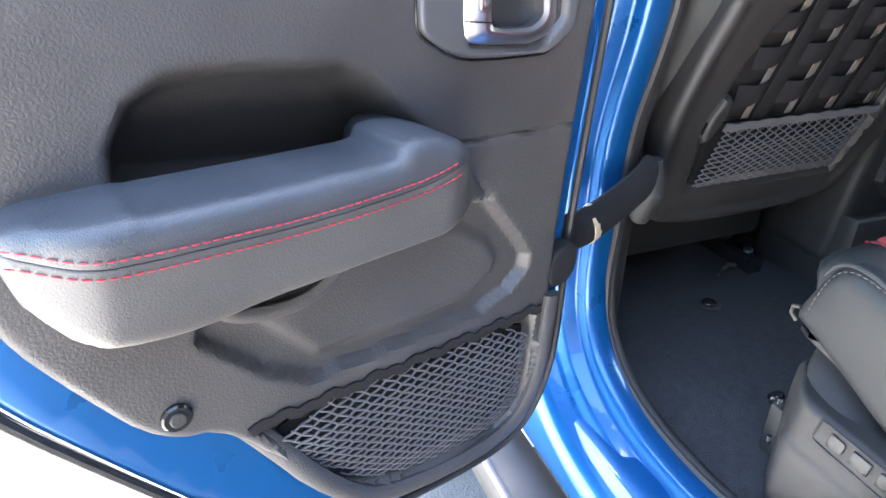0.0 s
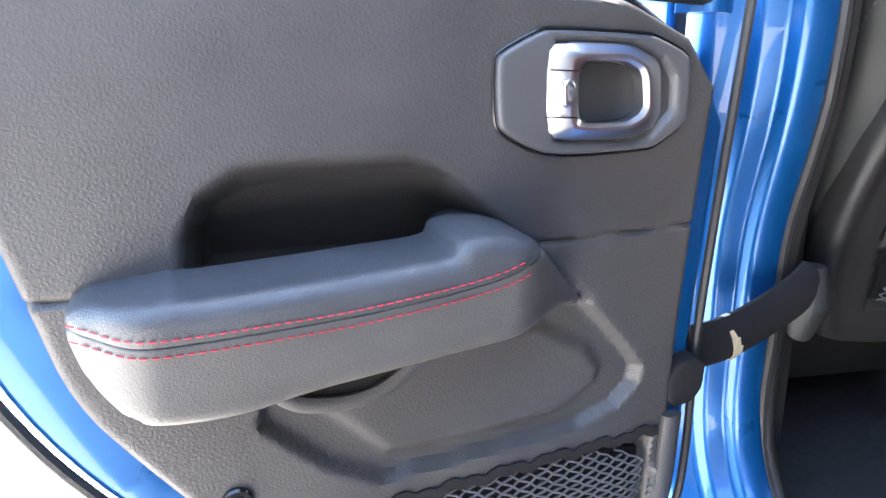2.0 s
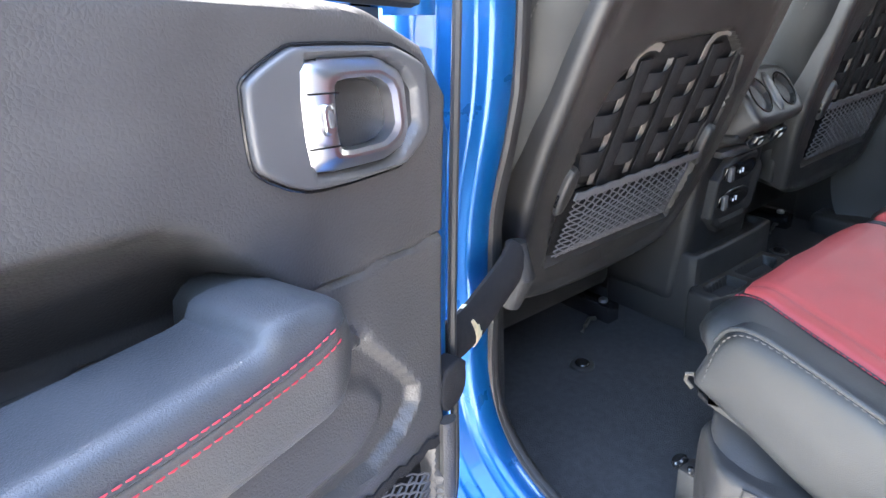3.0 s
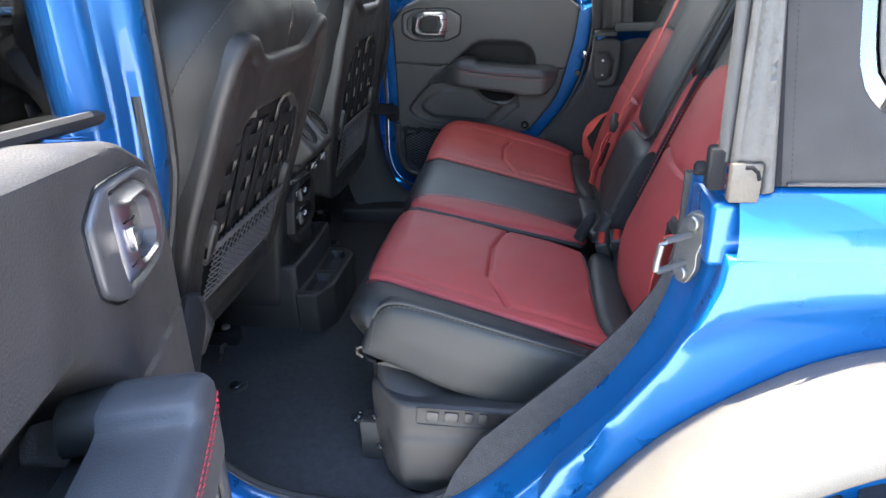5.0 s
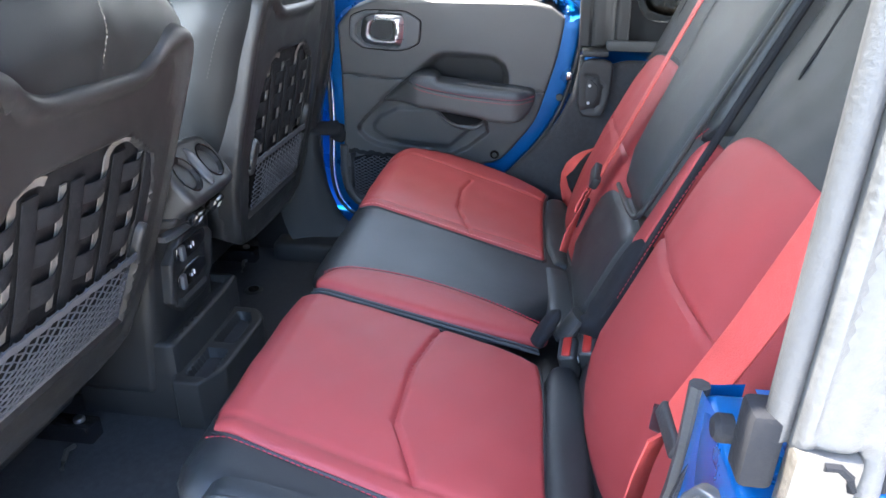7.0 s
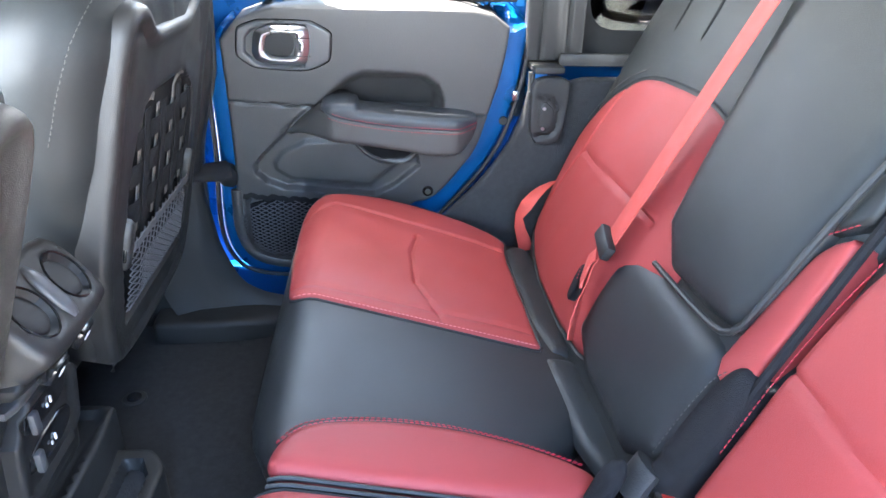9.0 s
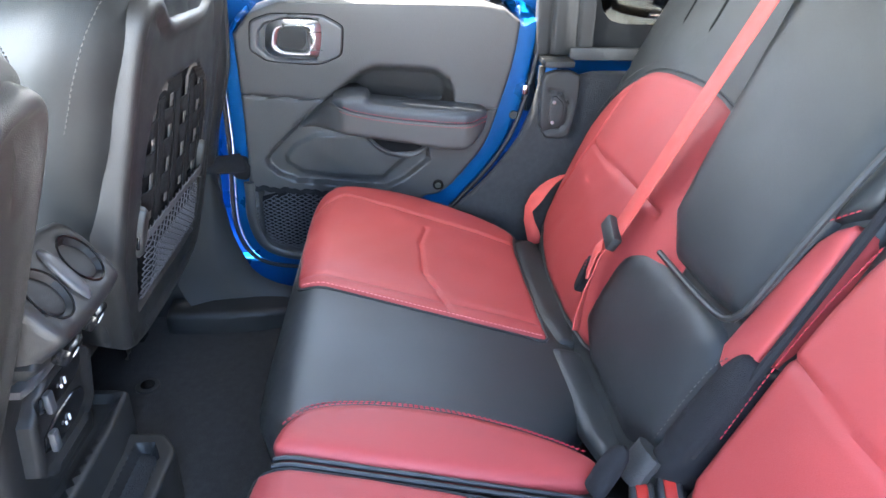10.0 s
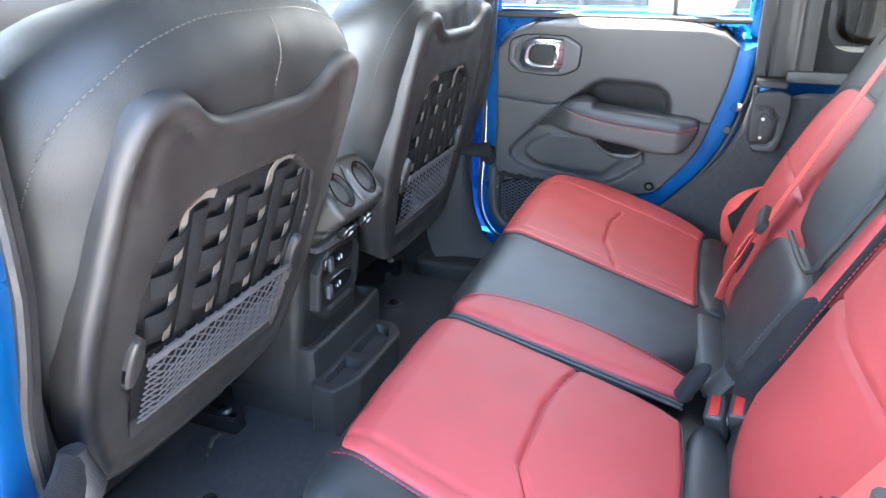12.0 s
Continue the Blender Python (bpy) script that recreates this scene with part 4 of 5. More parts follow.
# ---- front seats ----
def build_front_seat(yc, foot, lean):
    """A seat whose back rises from foot (x, z), leaning back by so many degrees."""
    o = Vector((foot[0], yc, foot[1]))
    UP = Vector((math.sin(radians(lean)), 0, math.cos(radians(lean))))
    BK = Vector((UP.z, 0, -UP.x))
    seat = thing("front_seat", (0.0, yc, 0.617), "black leather front seat with a webbed and netted back", "car seat", "front seats")

    def fn(a, b, c):
        fwd = 0.35 * max(0.0, b - 0.46) ** 1.5 + 0.10 * max(0.0, abs(a) - 0.20) ** 1.3 * 4
        return o + Vector((0, a, 0)) + UP * b + BK * (c - fwd)

    hw = [(-0.20, -0.12), (-0.25, 0.02), (-0.278, 0.18), (-0.287, 0.30), (-0.288, 0.39), (-0.262, 0.447), (-0.186, 0.500), (-0.075, 0.522)]
    out = hw + [(-a, b) for a, b in reversed(hw)]
    SEAM = [(-0.283, 0.28), (-0.281, 0.37), (-0.262, 0.428), (-0.20, 0.478), (-0.14, 0.498), (-0.073, 0.509), (0.073, 0.509), (0.14, 0.498), (0.20, 0.478), (0.262, 0.428), (0.281, 0.37), (0.283, 0.28)]

    def wrap(a, b, c):
        """The upholstery draws in towards the seat's front."""
        deep = max(0.0, -c - 0.075)
        return fn(a * (1 - 0.7 * deep), b - 0.50 * deep, c)
    back = part("backrest", pad(out, lambda a, b, c: wrap(a, b, c - 0.024), 0.17, 0.066, puff=0.022, step=0.009,
                                relief=lambda A, B: waver(A, B, 1.3) - 0.03 * ease(depth_in(A, B, [(-0.20, -0.09), (-0.20, 0.24), (-0.13, 0.335), (0.13, 0.335), (0.20, 0.24), (0.20, -0.09)]) / 0.02) + groove(A, B, [(0.018, 0.39), (0.018, 0.51)], 0.0028, 0.003) + groove(A, B, SEAM, 0.0035, 0.003)),
                BLACK_LEATHER, seat, "black leather upholstered backrest")
    def edge_lift(a, b):
        e = min(1.0, max(0.0, float(depth_in(np.array([a]), np.array([b]), soften(out, 2))[0])) / 0.066)
        return -0.066 + 0.066 * math.sqrt(max(0.0, 1 - (1 - e) ** 2)) - 0.024 + 0.022 * (1 - math.exp(-e * 0.066 / 0.05))
    bm = stitches([(a * 0.972, b - 0.0045) for a, b in SEAM], lambda a, b, c: wrap(a, b, edge_lift(a, b) + c), 0.005, 0.003, 0.0009)
    part("stitching", bm, THREAD_DARK, back, "grey stitching")
    part("stitching", stitches([(0.014, 0.395), (0.014, 0.505)], lambda a, b, c: wrap(a, b, edge_lift(a, b) + c), 0.006, 0.001, 0.0013), THREAD_TAN, back, "pale tan stitching down the middle")
    sh = [(-0.19, -0.128), (-0.220, -0.045), (-0.243, 0.04), (-0.248, 0.16), (-0.236, 0.30), (-0.228, 0.385), (-0.213, 0.430), (-0.182, 0.452), (-0.140, 0.446), (-0.112, 0.418), (-0.080, 0.406), (-0.03, 0.406)]
    out = sh + [(-a, b) for a, b in reversed(sh)]
    web = [(-0.150, -0.054), (-0.174, 0.06), (-0.170, 0.20), (-0.145, 0.262), (-0.118, 0.298), (-0.09, 0.314), (0.09, 0.314), (0.118, 0.298), (0.165, 0.262), (0.184, 0.20), (0.186, 0.06), (0.176, -0.054)]

    def relief(A, B):
        c = -0.018 * ease(depth_in(A, B, web) / 0.010)
        for sg in (-1, 1):
            c = c + groove(A, B, [(sg * 0.188, 0.345), (sg * 0.184, 0.390), (sg * 0.172, 0.409), (sg * 0.150, 0.413), (sg * 0.128, 0.400)], 0.0065, 0.004)
        return c + 0.007 * ease((0.028 - depth_in(A, B, soften(out, 1))) / 0.014)
    shell = part("back_shell", pad(out, fn, 0.035, 0.012, step=0.0075, relief=relief, round_corners=2), PLASTIC, seat, "moulded dark grey back shell")
    # woven webbing: upright tapes under rows of cloth bands
    part("web_cloth", pad([(-0.160, 0.075), (-0.158, 0.20), (-0.135, 0.262), (-0.112, 0.292), (-0.088, 0.306), (0.088, 0.306), (0.122, 0.296), (0.155, 0.265), (0.172, 0.20), (0.174, 0.075)], lambda a, b, c: fn(a, b, c - 0.012), 0.004, 0.002, step=0.03), CLOTH, shell, "black woven panel")
    for i, a in enumerate((-0.107, -0.024, 0.059, 0.142)):
        lean = -0.03
        topb = (0.294, 0.288, 0.298, 0.278)[i]
        def at(q, b, c, a=a, lean=lean):
            return fn(a + q + lean * (b - 0.19), b, c)
        pts = [at(0, b, -0.0075) for b in np.arange(0.092, topb, 0.01)]
        if i in (0, 2):
            pts += [at(q, topb + h, -0.005) for q, h in ((0.003, 0.006), (0.010, 0.011), (0.022, 0.013), (0.036, 0.012), (0.046, 0.008))]
        part("web_tape", strip(pts, 0.012, 0.002, [Vector((0, 1, 0))] * (len(pts) - (5 if i in (0, 2) else 0)) + ([Vector((0, 1, 0)) * k + UP * -(1 - k) for k in (0.85, 0.6, 0.1, 0.0, -0.3)] if i in (0, 2) else [])), TAPE, shell, "tan grey webbing tape")
        for k, b in enumerate((0.140, 0.203, 0.256)):
            pts = [at(q, b + 0.16 * q, -0.0095 + 0.0085 * math.sin(min(1, max(0, (q + 0.042) / 0.054)) * math.pi)) for q in np.linspace(-0.040, 0.009, 8)]
            part("web_band", strip(pts, (0.038, 0.034, 0.028)[k], 0.002, UP), CLOTH, shell)
        part("web_strap", strip([at(0.025, b, -0.0055 + 0.002 * math.sin((b - 0.08) / 0.2 * math.pi)) for b in np.linspace(0.078, topb - 0.006, 10)], 0.026, 0.002, (0, 1, 0)), CLOTH, shell)
    nt = [(-0.136, -0.044), (-0.146, 0.084), (0.170, 0.084), (0.164, -0.044)]
    part("pocket_lining", pad([(-0.138, -0.046), (-0.148, 0.080), (0.172, 0.080), (0.166, -0.046)], lambda a, b, c: fn(a, b, c - 0.013), 0.004, 0.002, step=0.04, round_corners=0), LINING_AND_SHADE, shell, "black pocket lining")
    part("pocket_net", net(nt, lambda a, b, c: fn(a, b, c - 0.004), 0.020, 0.0115, 0.0013, 0.012), NET, shell, "grey diamond net pocket")
    part("net_hem", strip([fn(a, 0.088 + 0.0015 * math.sin(a * 160), 0.006) for a in np.linspace(-0.148, 0.172, 40)], 0.014, 0.003, UP), NET, shell, "gathered elastic hem")
    for sg in (-1, 1):
        hk = pad([(sg * 0.170, 0.062), (sg * 0.158, 0.10), (sg * 0.158, 0.135), (sg * 0.168, 0.147), (sg * 0.180, 0.138), (sg * 0.186, 0.10), (sg * 0.182, 0.062)], lambda a, b, c: fn(a, b, 0.010 + c), 0.02, 0.006, step=0.010)
        part("bag_hook", hk, PLASTIC, shell, "moulded bag hook")
        part("hook_slot", block((-0.012, -0.004, -0.012), (0.012, 0.002, 0.012), 0.003, m=Matrix.Translation(fn(sg * 0.174, 0.090, 0.004)) @ Matrix(((0, BK.x, UP.x, 0), (1, 0, 0, 0), (0, BK.z, UP.z, 0), (0, 0, 0, 1)))), GLOSS, shell)
    # base, side trim and headrest
    part("lower_shell", pad([(-0.20, -0.13), (-0.23, -0.02), (-0.20, 0.0), (0.20, 0.0), (0.23, -0.02), (0.20, -0.13)], lambda a, b, c: fn(a, b, c - 0.02), 0.05, 0.01, step=0.03), PLASTIC, seat)
    part("seat_cushion", block((-0.36, yc - 0.25, 0.80), (0.19, yc + 0.25, 0.95), 0.05, seg=4), BLACK_LEATHER, seat, "black leather front cushion")
    part("seat_frame", block((-0.30, yc - 0.20, 0.70), (0.14, yc + 0.20, 0.81), 0.02), PLASTIC, seat)
    for sg in (-1, 1):
        part("side_cover", pad([(0.0, 0.72), (-0.05, 0.83), (0.08, 0.90), (0.19, 0.93), (0.23, 0.88), (0.17, 0.78), (0.10, 0.72)], lambda x, z, c, sg=sg: Vector((x, yc + sg * (0.265 + c), z)), 0.03, 0.012, step=0.02), PLASTIC, seat, "black plastic recliner cover")
        part("slide_rail", block((-0.28, yc + sg * 0.19 - 0.018, 0.596), (0.16, yc + sg * 0.19 + 0.018, 0.655), 0.004), GLOSS, seat, "black steel seat rail")
        part("rail_bolt", disc((0.13, yc + sg * 0.19, 0.654), (0, 0, 1), 0.010, 0.008), CHROME, seat, "bright rail bolt")
        part("rail_post", block((0.02, yc + sg * 0.19 - 0.012, 0.65), (0.07, yc + sg * 0.19 + 0.012, 0.72), 0.004), PLASTIC, seat)
    part("wiring_clip", tube([(0.150, yc + 0.10, 0.622), (0.154, yc + 0.105, 0.638), (0.148, yc + 0.125, 0.644), (0.146, yc + 0.145, 0.636)], 0.0045, 8), STEEL, seat, "bright metal clip under the seat")
    for a in (-0.07, 0.07):
        part("headrest_post", tube([fn(a, 0.50, -0.09), fn(a, 0.70, -0.09)], 0.007, 8), CHROME, seat)
    part("headrest", pad([(-0.13, 0.68), (-0.14, 0.80), (-0.11, 0.88), (0.11, 0.88), (0.14, 0.80), (0.13, 0.68)], lambda a, b, c: o + Vector((0, a, 0)) + UP * b + BK * (c - 0.06), 0.08, 0.04, puff=0.01, step=0.025), BLACK_LEATHER, seat, "black leather headrest")
    return seat


build_front_seat(-0.392, (0.296, 0.945), 21.5)
build_front_seat(0.378, (0.320, 0.950), 13.0)

# ---- the rear bench ----
def make_profile():
    """The cushion's line from the back, forward over the top and down the front."""
    pts = [np.array((1.04, 0.858)), np.array((0.615, 0.958))]
    c, r = np.array((0.615, 0.896)), 0.0625
    for k in range(1, 9):
        a = math.pi / 2 + (math.pi / 2 + 0.12) * k / 8
        pts.append(c + r * np.array((math.cos(a), math.sin(a))))
    pts.append(pts[-1] + np.array((0.012, -0.075)))
    return pts


PROF = make_profile()
PLEN = np.cumsum([0] + [np.linalg.norm(b - a) for a, b in zip(PROF, PROF[1:])])


def bench(a, y, c):
    i = min(max(int(np.searchsorted(PLEN, a)) - 1, 0), len(PROF) - 2)
    f = (a - PLEN[i]) / (PLEN[i + 1] - PLEN[i])
    p = PROF[i] * (1 - f) + PROF[i + 1] * f
    def nrm(k):
        k = min(max(k, 0), len(PROF) - 2)
        t = PROF[k + 1] - PROF[k]
        return np.array((t[1], -t[0])) / np.linalg.norm(t)
    n = nrm(i) * (1 - abs(f - 0.5)) + (nrm(i + 1) if f > 0.5 else nrm(i - 1)) * abs(f - 0.5)
    n = n / np.linalg.norm(n)
    return Vector((p[0] + n[0] * c, y, p[1] + n[1] * c))


def A_of(x):
    """Length along the cushion for a place on its top."""
    return (1.043 - x) * 1.0275


END = PLEN[-1]
near_c = thing("rear_seat_cushion", (0.8, -0.42, 0.85), "red and black leather rear seat cushion, narrower section", "car seat", "rear seat cushions")
part("cushion_body", pad([(0.0, -0.619), (END, -0.619), (END, -0.187), (0.0, -0.187)], lambda a, y, c: bench(a, y, c), 0.10, 0.034, puff=0.004, step=0.02, round_corners=1), BLACK_LEATHER, near_c, "black leather cushion sides")
CRE = [(A_of(x), y) for x, y in ((0.812, -0.200), (0.800, -0.240), (0.784, -0.32), (0.783, -0.44), (0.822, -0.527))]
NEAR_RED = [(A_of(0.972), -0.262), (A_of(0.958), -0.204), (A_of(0.60), -0.194), (A_of(0.580), -0.206), (A_of(0.577), -0.36), (A_of(0.580), -0.508), (A_of(0.603), -0.528), (A_of(0.80), -0.552), (A_of(0.99), -0.584), (A_of(1.014), -0.574), (A_of(0.988), -0.552), (A_of(0.972), -0.50)]
red = part("centre_panel", pad(NEAR_RED, lambda a, y, c: bench(a, y, c + 0.0085), 0.03, 0.008, puff=0.006, spread=0.05, step=0.0045, round_corners=2,
           relief=lambda A, B: waver(A, B, 0.6) + groove(A, B, CRE, 0.0032, 0.0060) + groove(A, B, [(A_of(0.59), -0.497), (A_of(0.98), -0.548)], 0.005, 0.0028)), RED_LEATHER, near_c, "red leather seat panel with a pressed crease")
bm = stitches([(A_of(0.588), -0.531), (A_of(0.80), -0.560), (A_of(1.0), -0.592)], lambda a, y, c: bench(a, y, c + 0.006), 0.0046, 0.0026, 0.0008)
part("stitching", bm, THREAD_RED, red, "red stitching along the panel edge")
part("edge_piping", tube([bench(a, y, 0.0025) for a, y in outset(soften(NEAR_RED, 1), 0.001, 0.012)], 0.0028, 6, closed=True), BLACK_LEATHER, near_c, "black piping round the red panel")
part("rear_roll", pad([(A_of(0.974), -0.27), (A_of(0.972), -0.50), (A_of(0.985), -0.548), (A_of(1.01), -0.565), (A_of(1.035), -0.55), (A_of(1.038), -0.21), (A_of(0.985), -0.205)], lambda a, y, c: bench(a, y, c + 0.012), 0.03, 0.014, puff=0.006, step=0.010), BLACK_LEATHER, near_c, "black rear roll")
part("edge_piping", tube([bench(A_of(x), -0.1885, 0.003) for x in np.linspace(0.60, 0.965, 30)], 0.003, 8), BLACK_LEATHER, near_c, "black piping")
SIDE_Y = -0.624
SIDE = [(0.648, 0.974), (0.616, 0.957), (0.592, 0.90), (0.584, 0.876), (0.600, 0.868), (0.66, 0.842), (0.728, 0.806), (0.812, 0.784), (0.93, 0.776), (1.02, 0.79), (1.02, 0.862), (0.924, 0.893), (0.80, 0.932)]
sd = part("side_panel", pad(SIDE, lambda x, z, c: Vector((x, SIDE_Y - c, z)), 0.03, 0.016, puff=0.012, step=0.010), BLACK_LEATHER, near_c, "black leather side panel edged with grey stitching")
bm = stitches([(0.606, 0.888), (0.616, 0.935), (0.630, 0.962), (0.655, 0.970), (0.70, 0.960), (0.80, 0.929), (0.924, 0.890)], lambda x, z, c: Vector((x, SIDE_Y - 0.002 - c, z)), 0.005, 0.003, 0.0011)
part("piping", tube([Vector((x, SIDE_Y - 0.0045, z)) for x, z in soften([(0.616, 0.948), (0.628, 0.970), (0.655, 0.978), (0.70, 0.966), (0.80, 0.935), (0.924, 0.896), (1.0, 0.872)], 2, False)], 0.0028, 8), BLACK_LEATHER, sd)
part("stitching", bm, THREAD_DARK, sd)

far_c = thing("rear_seat_cushion", (0.8, 0.22, 0.85), "red and black leather rear seat cushion, wider section", "car seat", "rear seat cushions")
part("cushion_body", pad([(0.0, -0.178), (END, -0.178), (END, 0.665), (0.0, 0.665)], bench, 0.10, 0.035, puff=0.004, step=0.02, round_corners=1), BLACK_LEATHER, far_c, "black leather centre and cushion sides")
st = part("bolster_strip", pad([(A_of(0.592), -0.168), (A_of(0.600), -0.130), (A_of(0.630), -0.092), (A_of(0.71), -0.070), (A_of(0.81), -0.065), (A_of(0.90), -0.080), (A_of(0.975), -0.106), (A_of(0.988), -0.135), (A_of(0.95), -0.171), (A_of(0.62), -0.175)],
          lambda a, y, c: bench(a, y, c + 0.010), 0.02, 0.014, puff=0.008, step=0.009, round_corners=2), RED_LEATHER, far_c, "red leather bolster strip")
part("stitching", stitches([(A_of(0.602), -0.124), (A_of(0.630), -0.086), (A_of(0.71), -0.064), (A_of(0.81), -0.059), (A_of(0.90), -0.074), (A_of(0.972), -0.098)], lambda a, y, c: bench(a, y, c + 0.003), 0.0046, 0.0026, 0.0008), THREAD_RED, st)
part("stitching", stitches([(A_of(0.606), -0.136), (A_of(0.634), -0.100), (A_of(0.71), -0.078), (A_of(0.81), -0.073), (A_of(0.90), -0.088), (A_of(0.968), -0.112)], lambda a, y, c: bench(a, y, c + 0.012), 0.0046, 0.0026, 0.0008), THREAD_RED, st)
part("edge_piping", tube([bench(A_of(x), -0.1775, 0.002) for x in np.linspace(0.60, 0.965, 30)], 0.003, 8), BLACK_LEATHER, far_c, "black piping")
FCRE = [(A_of(x), y) for x, y in ((0.818, 0.178), (0.778, 0.285), (0.775, 0.40), (0.790, 0.475))]
FAR_RED = [(A_of(0.974), 0.185), (A_of(0.978), 0.145), (A_of(0.94), 0.150), (A_of(0.61), 0.188), (A_of(0.580), 0.195), (A_of(0.570), 0.23), (A_of(0.558), 0.48), (A_of(0.573), 0.578), (A_of(0.63), 0.635), (A_of(0.75), 0.656), (A_of(0.88), 0.628), (A_of(0.99), 0.555), (A_of(0.972), 0.50)]
fr = part("centre_panel", pad(FAR_RED, lambda a, y, c: bench(a, y, c + 0.0095), 0.03, 0.010, puff=0.005, spread=0.05, step=0.0045, round_corners=2,
          relief=lambda A, B: waver(A, B, 0.5) + groove(A, B, FCRE, 0.0032, 0.0060) + groove(A, B, [(A_of(0.575), 0.50), (A_of(0.635), 0.562), (A_of(0.80), 0.53), (A_of(0.965), 0.489)], 0.0045, 0.0045) + groove(A, B, [(A_of(0.575), 0.225), (A_of(0.97), 0.185)], 0.005, 0.002)), RED_LEATHER, far_c, "red leather seat panel with a pressed crease")
part("edge_piping", tube([bench(a, y, 0.0035) for a, y in outset(soften(FAR_RED, 1), 0.001, 0.012)], 0.0032, 6, closed=True), BLACK_LEATHER, far_c, "black piping round the red panel")
part("stitching", stitches([(A_of(0.588), 0.1965), (A_of(0.61), 0.1925), (A_of(0.76), 0.1755), (A_of(0.94), 0.1555), (A_of(0.968), 0.152)], lambda a, y, c: bench(a, y, c + 0.0095), 0.0046, 0.0026, 0.0009), THREAD_PINK, fr, "pale red stitching")
part("rear_roll", pad([(A_of(0.985), -0.11), (A_of(0.974), 0.12), (A_of(0.976), 0.138), (A_of(1.045), 0.138), (A_of(1.045), -0.11)], lambda a, y, c: bench(a, y, c + 0.006), 0.02, 0.012, puff=0.003, step=0.012, round_corners=1), BLACK_LEATHER, far_c, "black rear roll")
part("rear_roll", pad([(A_of(0.974), 0.148), (A_of(0.972), 0.50), (A_of(1.0), 0.545), (A_of(1.045), 0.53), (A_of(1.045), 0.148)], lambda a, y, c: bench(a, y, c + 0.008), 0.02, 0.014, puff=0.004, step=0.012, round_corners=1), BLACK_LEATHER, far_c, "black rear roll")

RU, RN = Vector((0.3746, 0, 0.9272)), Vector((-0.9272, 0, 0.3746))


def rear(y, z, c):
    """A place on the rear backrest: across, height on its plane, and forward of it."""
    s = (z - 1.05) / 0.9272
    return Vector((1.098, y, 1.05)) + RU * s + RN * (c - (0.35 if y > 0 else 0.65) * max(0.0, abs(y) - 0.30) ** 2)


far_b = thing("split_bench", (1.1, 0.2, 0.87), "red and black leather rear backrest, wider section", "car seat", "rear seat backs")
part("back_body", pad([(0.64, 0.80), (0.655, 1.05), (0.635, 1.22), (0.60, 1.36), (0.53, 1.50), (0.50, 1.60), (-0.16, 1.60), (-0.210, 1.56), (-0.200, 1.28), (-0.197, 1.08), (-0.197, 0.80)], rear, 0.14, 0.03, puff=0.006, step=0.0085, round_corners=1,
     relief=lambda A, B: groove(A, B, [(0.66, 1.215), (0.575, 1.245), (0.56, 1.215)], 0.004, 0.004)), BLACK_LEATHER, far_b, "black leather backrest with slotted top")
FAR_BACK = [(0.02, 0.87), (0.0, 1.06), (0.015, 1.17), (0.070, 1.25), (0.15, 1.276), (0.30, 1.275), (0.40, 1.264), (0.478, 1.236), (0.56, 1.19), (0.635, 1.12), (0.648, 1.05), (0.635, 0.97), (0.60, 0.87)]
part("back_panel", pad(FAR_BACK, lambda y, z, c: rear(y, z, c + 0.008), 0.03, 0.014, puff=0.012, spread=0.06, step=0.006,
     relief=lambda A, B: waver(A, B, 0.4) + groove(A, B, [(0.503, 1.102), (0.12, 1.107)], 0.0035, 0.006) + groove(A, B, [(0.468, 1.245), (0.497, 1.105), (0.54, 1.02), (0.585, 0.95)], 0.004, 0.006)), RED_LEATHER, far_b, "red leather back panel")
part("edge_piping", tube([rear(y, z, 0.004) for y, z in outset(soften(FAR_BACK, 1), 0.001, 0.014)], 0.0032, 6, closed=True), BLACK_LEATHER, far_b, "black piping round the red panel")
part("stitching", stitches([(0.40, 1.275), (0.485, 1.247), (0.565, 1.203), (0.64, 1.132)], lambda y, z, c: rear(y, z, c + 0.0085), 0.005, 0.003, 0.001), THREAD_DARK, far_b, "grey stitching")
arm = part("fold_armrest", pad([(0.075, 1.084), (0.098, 1.25), (0.12, 1.60), (-0.205, 1.60), (-0.192, 1.39), (-0.165, 1.25), (-0.152, 1.12), (-0.135, 1.086)], lambda y, z, c: rear(y, z, c + 0.026), 0.07, 0.022, puff=0.012, spread=0.05, step=0.014, round_corners=1), BLACK_LEATHER, far_b, "smooth black leather folding armrest")
part("edge_piping", tube([rear(y, z, 0.026) for y, z in spaced(soften([(0.05, 1.078), (-0.125, 1.082), (-0.152, 1.10), (-0.160, 1.18), (-0.172, 1.26), (-0.198, 1.39), (-0.210, 1.60)], 2, False), 0.015, False)], 0.0042, 8), BLACK_LEATHER, arm, "black piping along the armrest edge")
part("lower_pad", pad([(0.155, 0.88), (0.165, 1.0), (0.150, 1.05), (0.08, 1.079), (-0.12, 1.082), (-0.155, 1.05), (-0.165, 0.88)], lambda y, z, c: rear(y, z, c + 0.016), 0.05, 0.025, puff=0.012, step=0.014, round_corners=1), BLACK_LEATHER, far_b, "black leather lower pad")
part("bolster_strip", pad([(-0.135, 1.045), (-0.145, 1.12), (-0.155, 1.18), (-0.163, 1.212), (-0.196, 1.240), (-0.197, 1.19), (-0.196, 1.12), (-0.190, 1.045)], lambda y, z, c: rear(y, z, c + 0.015), 0.04, 0.007, puff=0.003, step=0.01, round_corners=1), RED_LEATHER, far_b, "red leather bolster strip")
part("stitching", stitches([(-0.163, 1.219), (-0.195, 1.246)], lambda y, z, c: rear(y, z, c + 0.022), 0.0046, 0.0026, 0.0008), THREAD_RED, far_b)
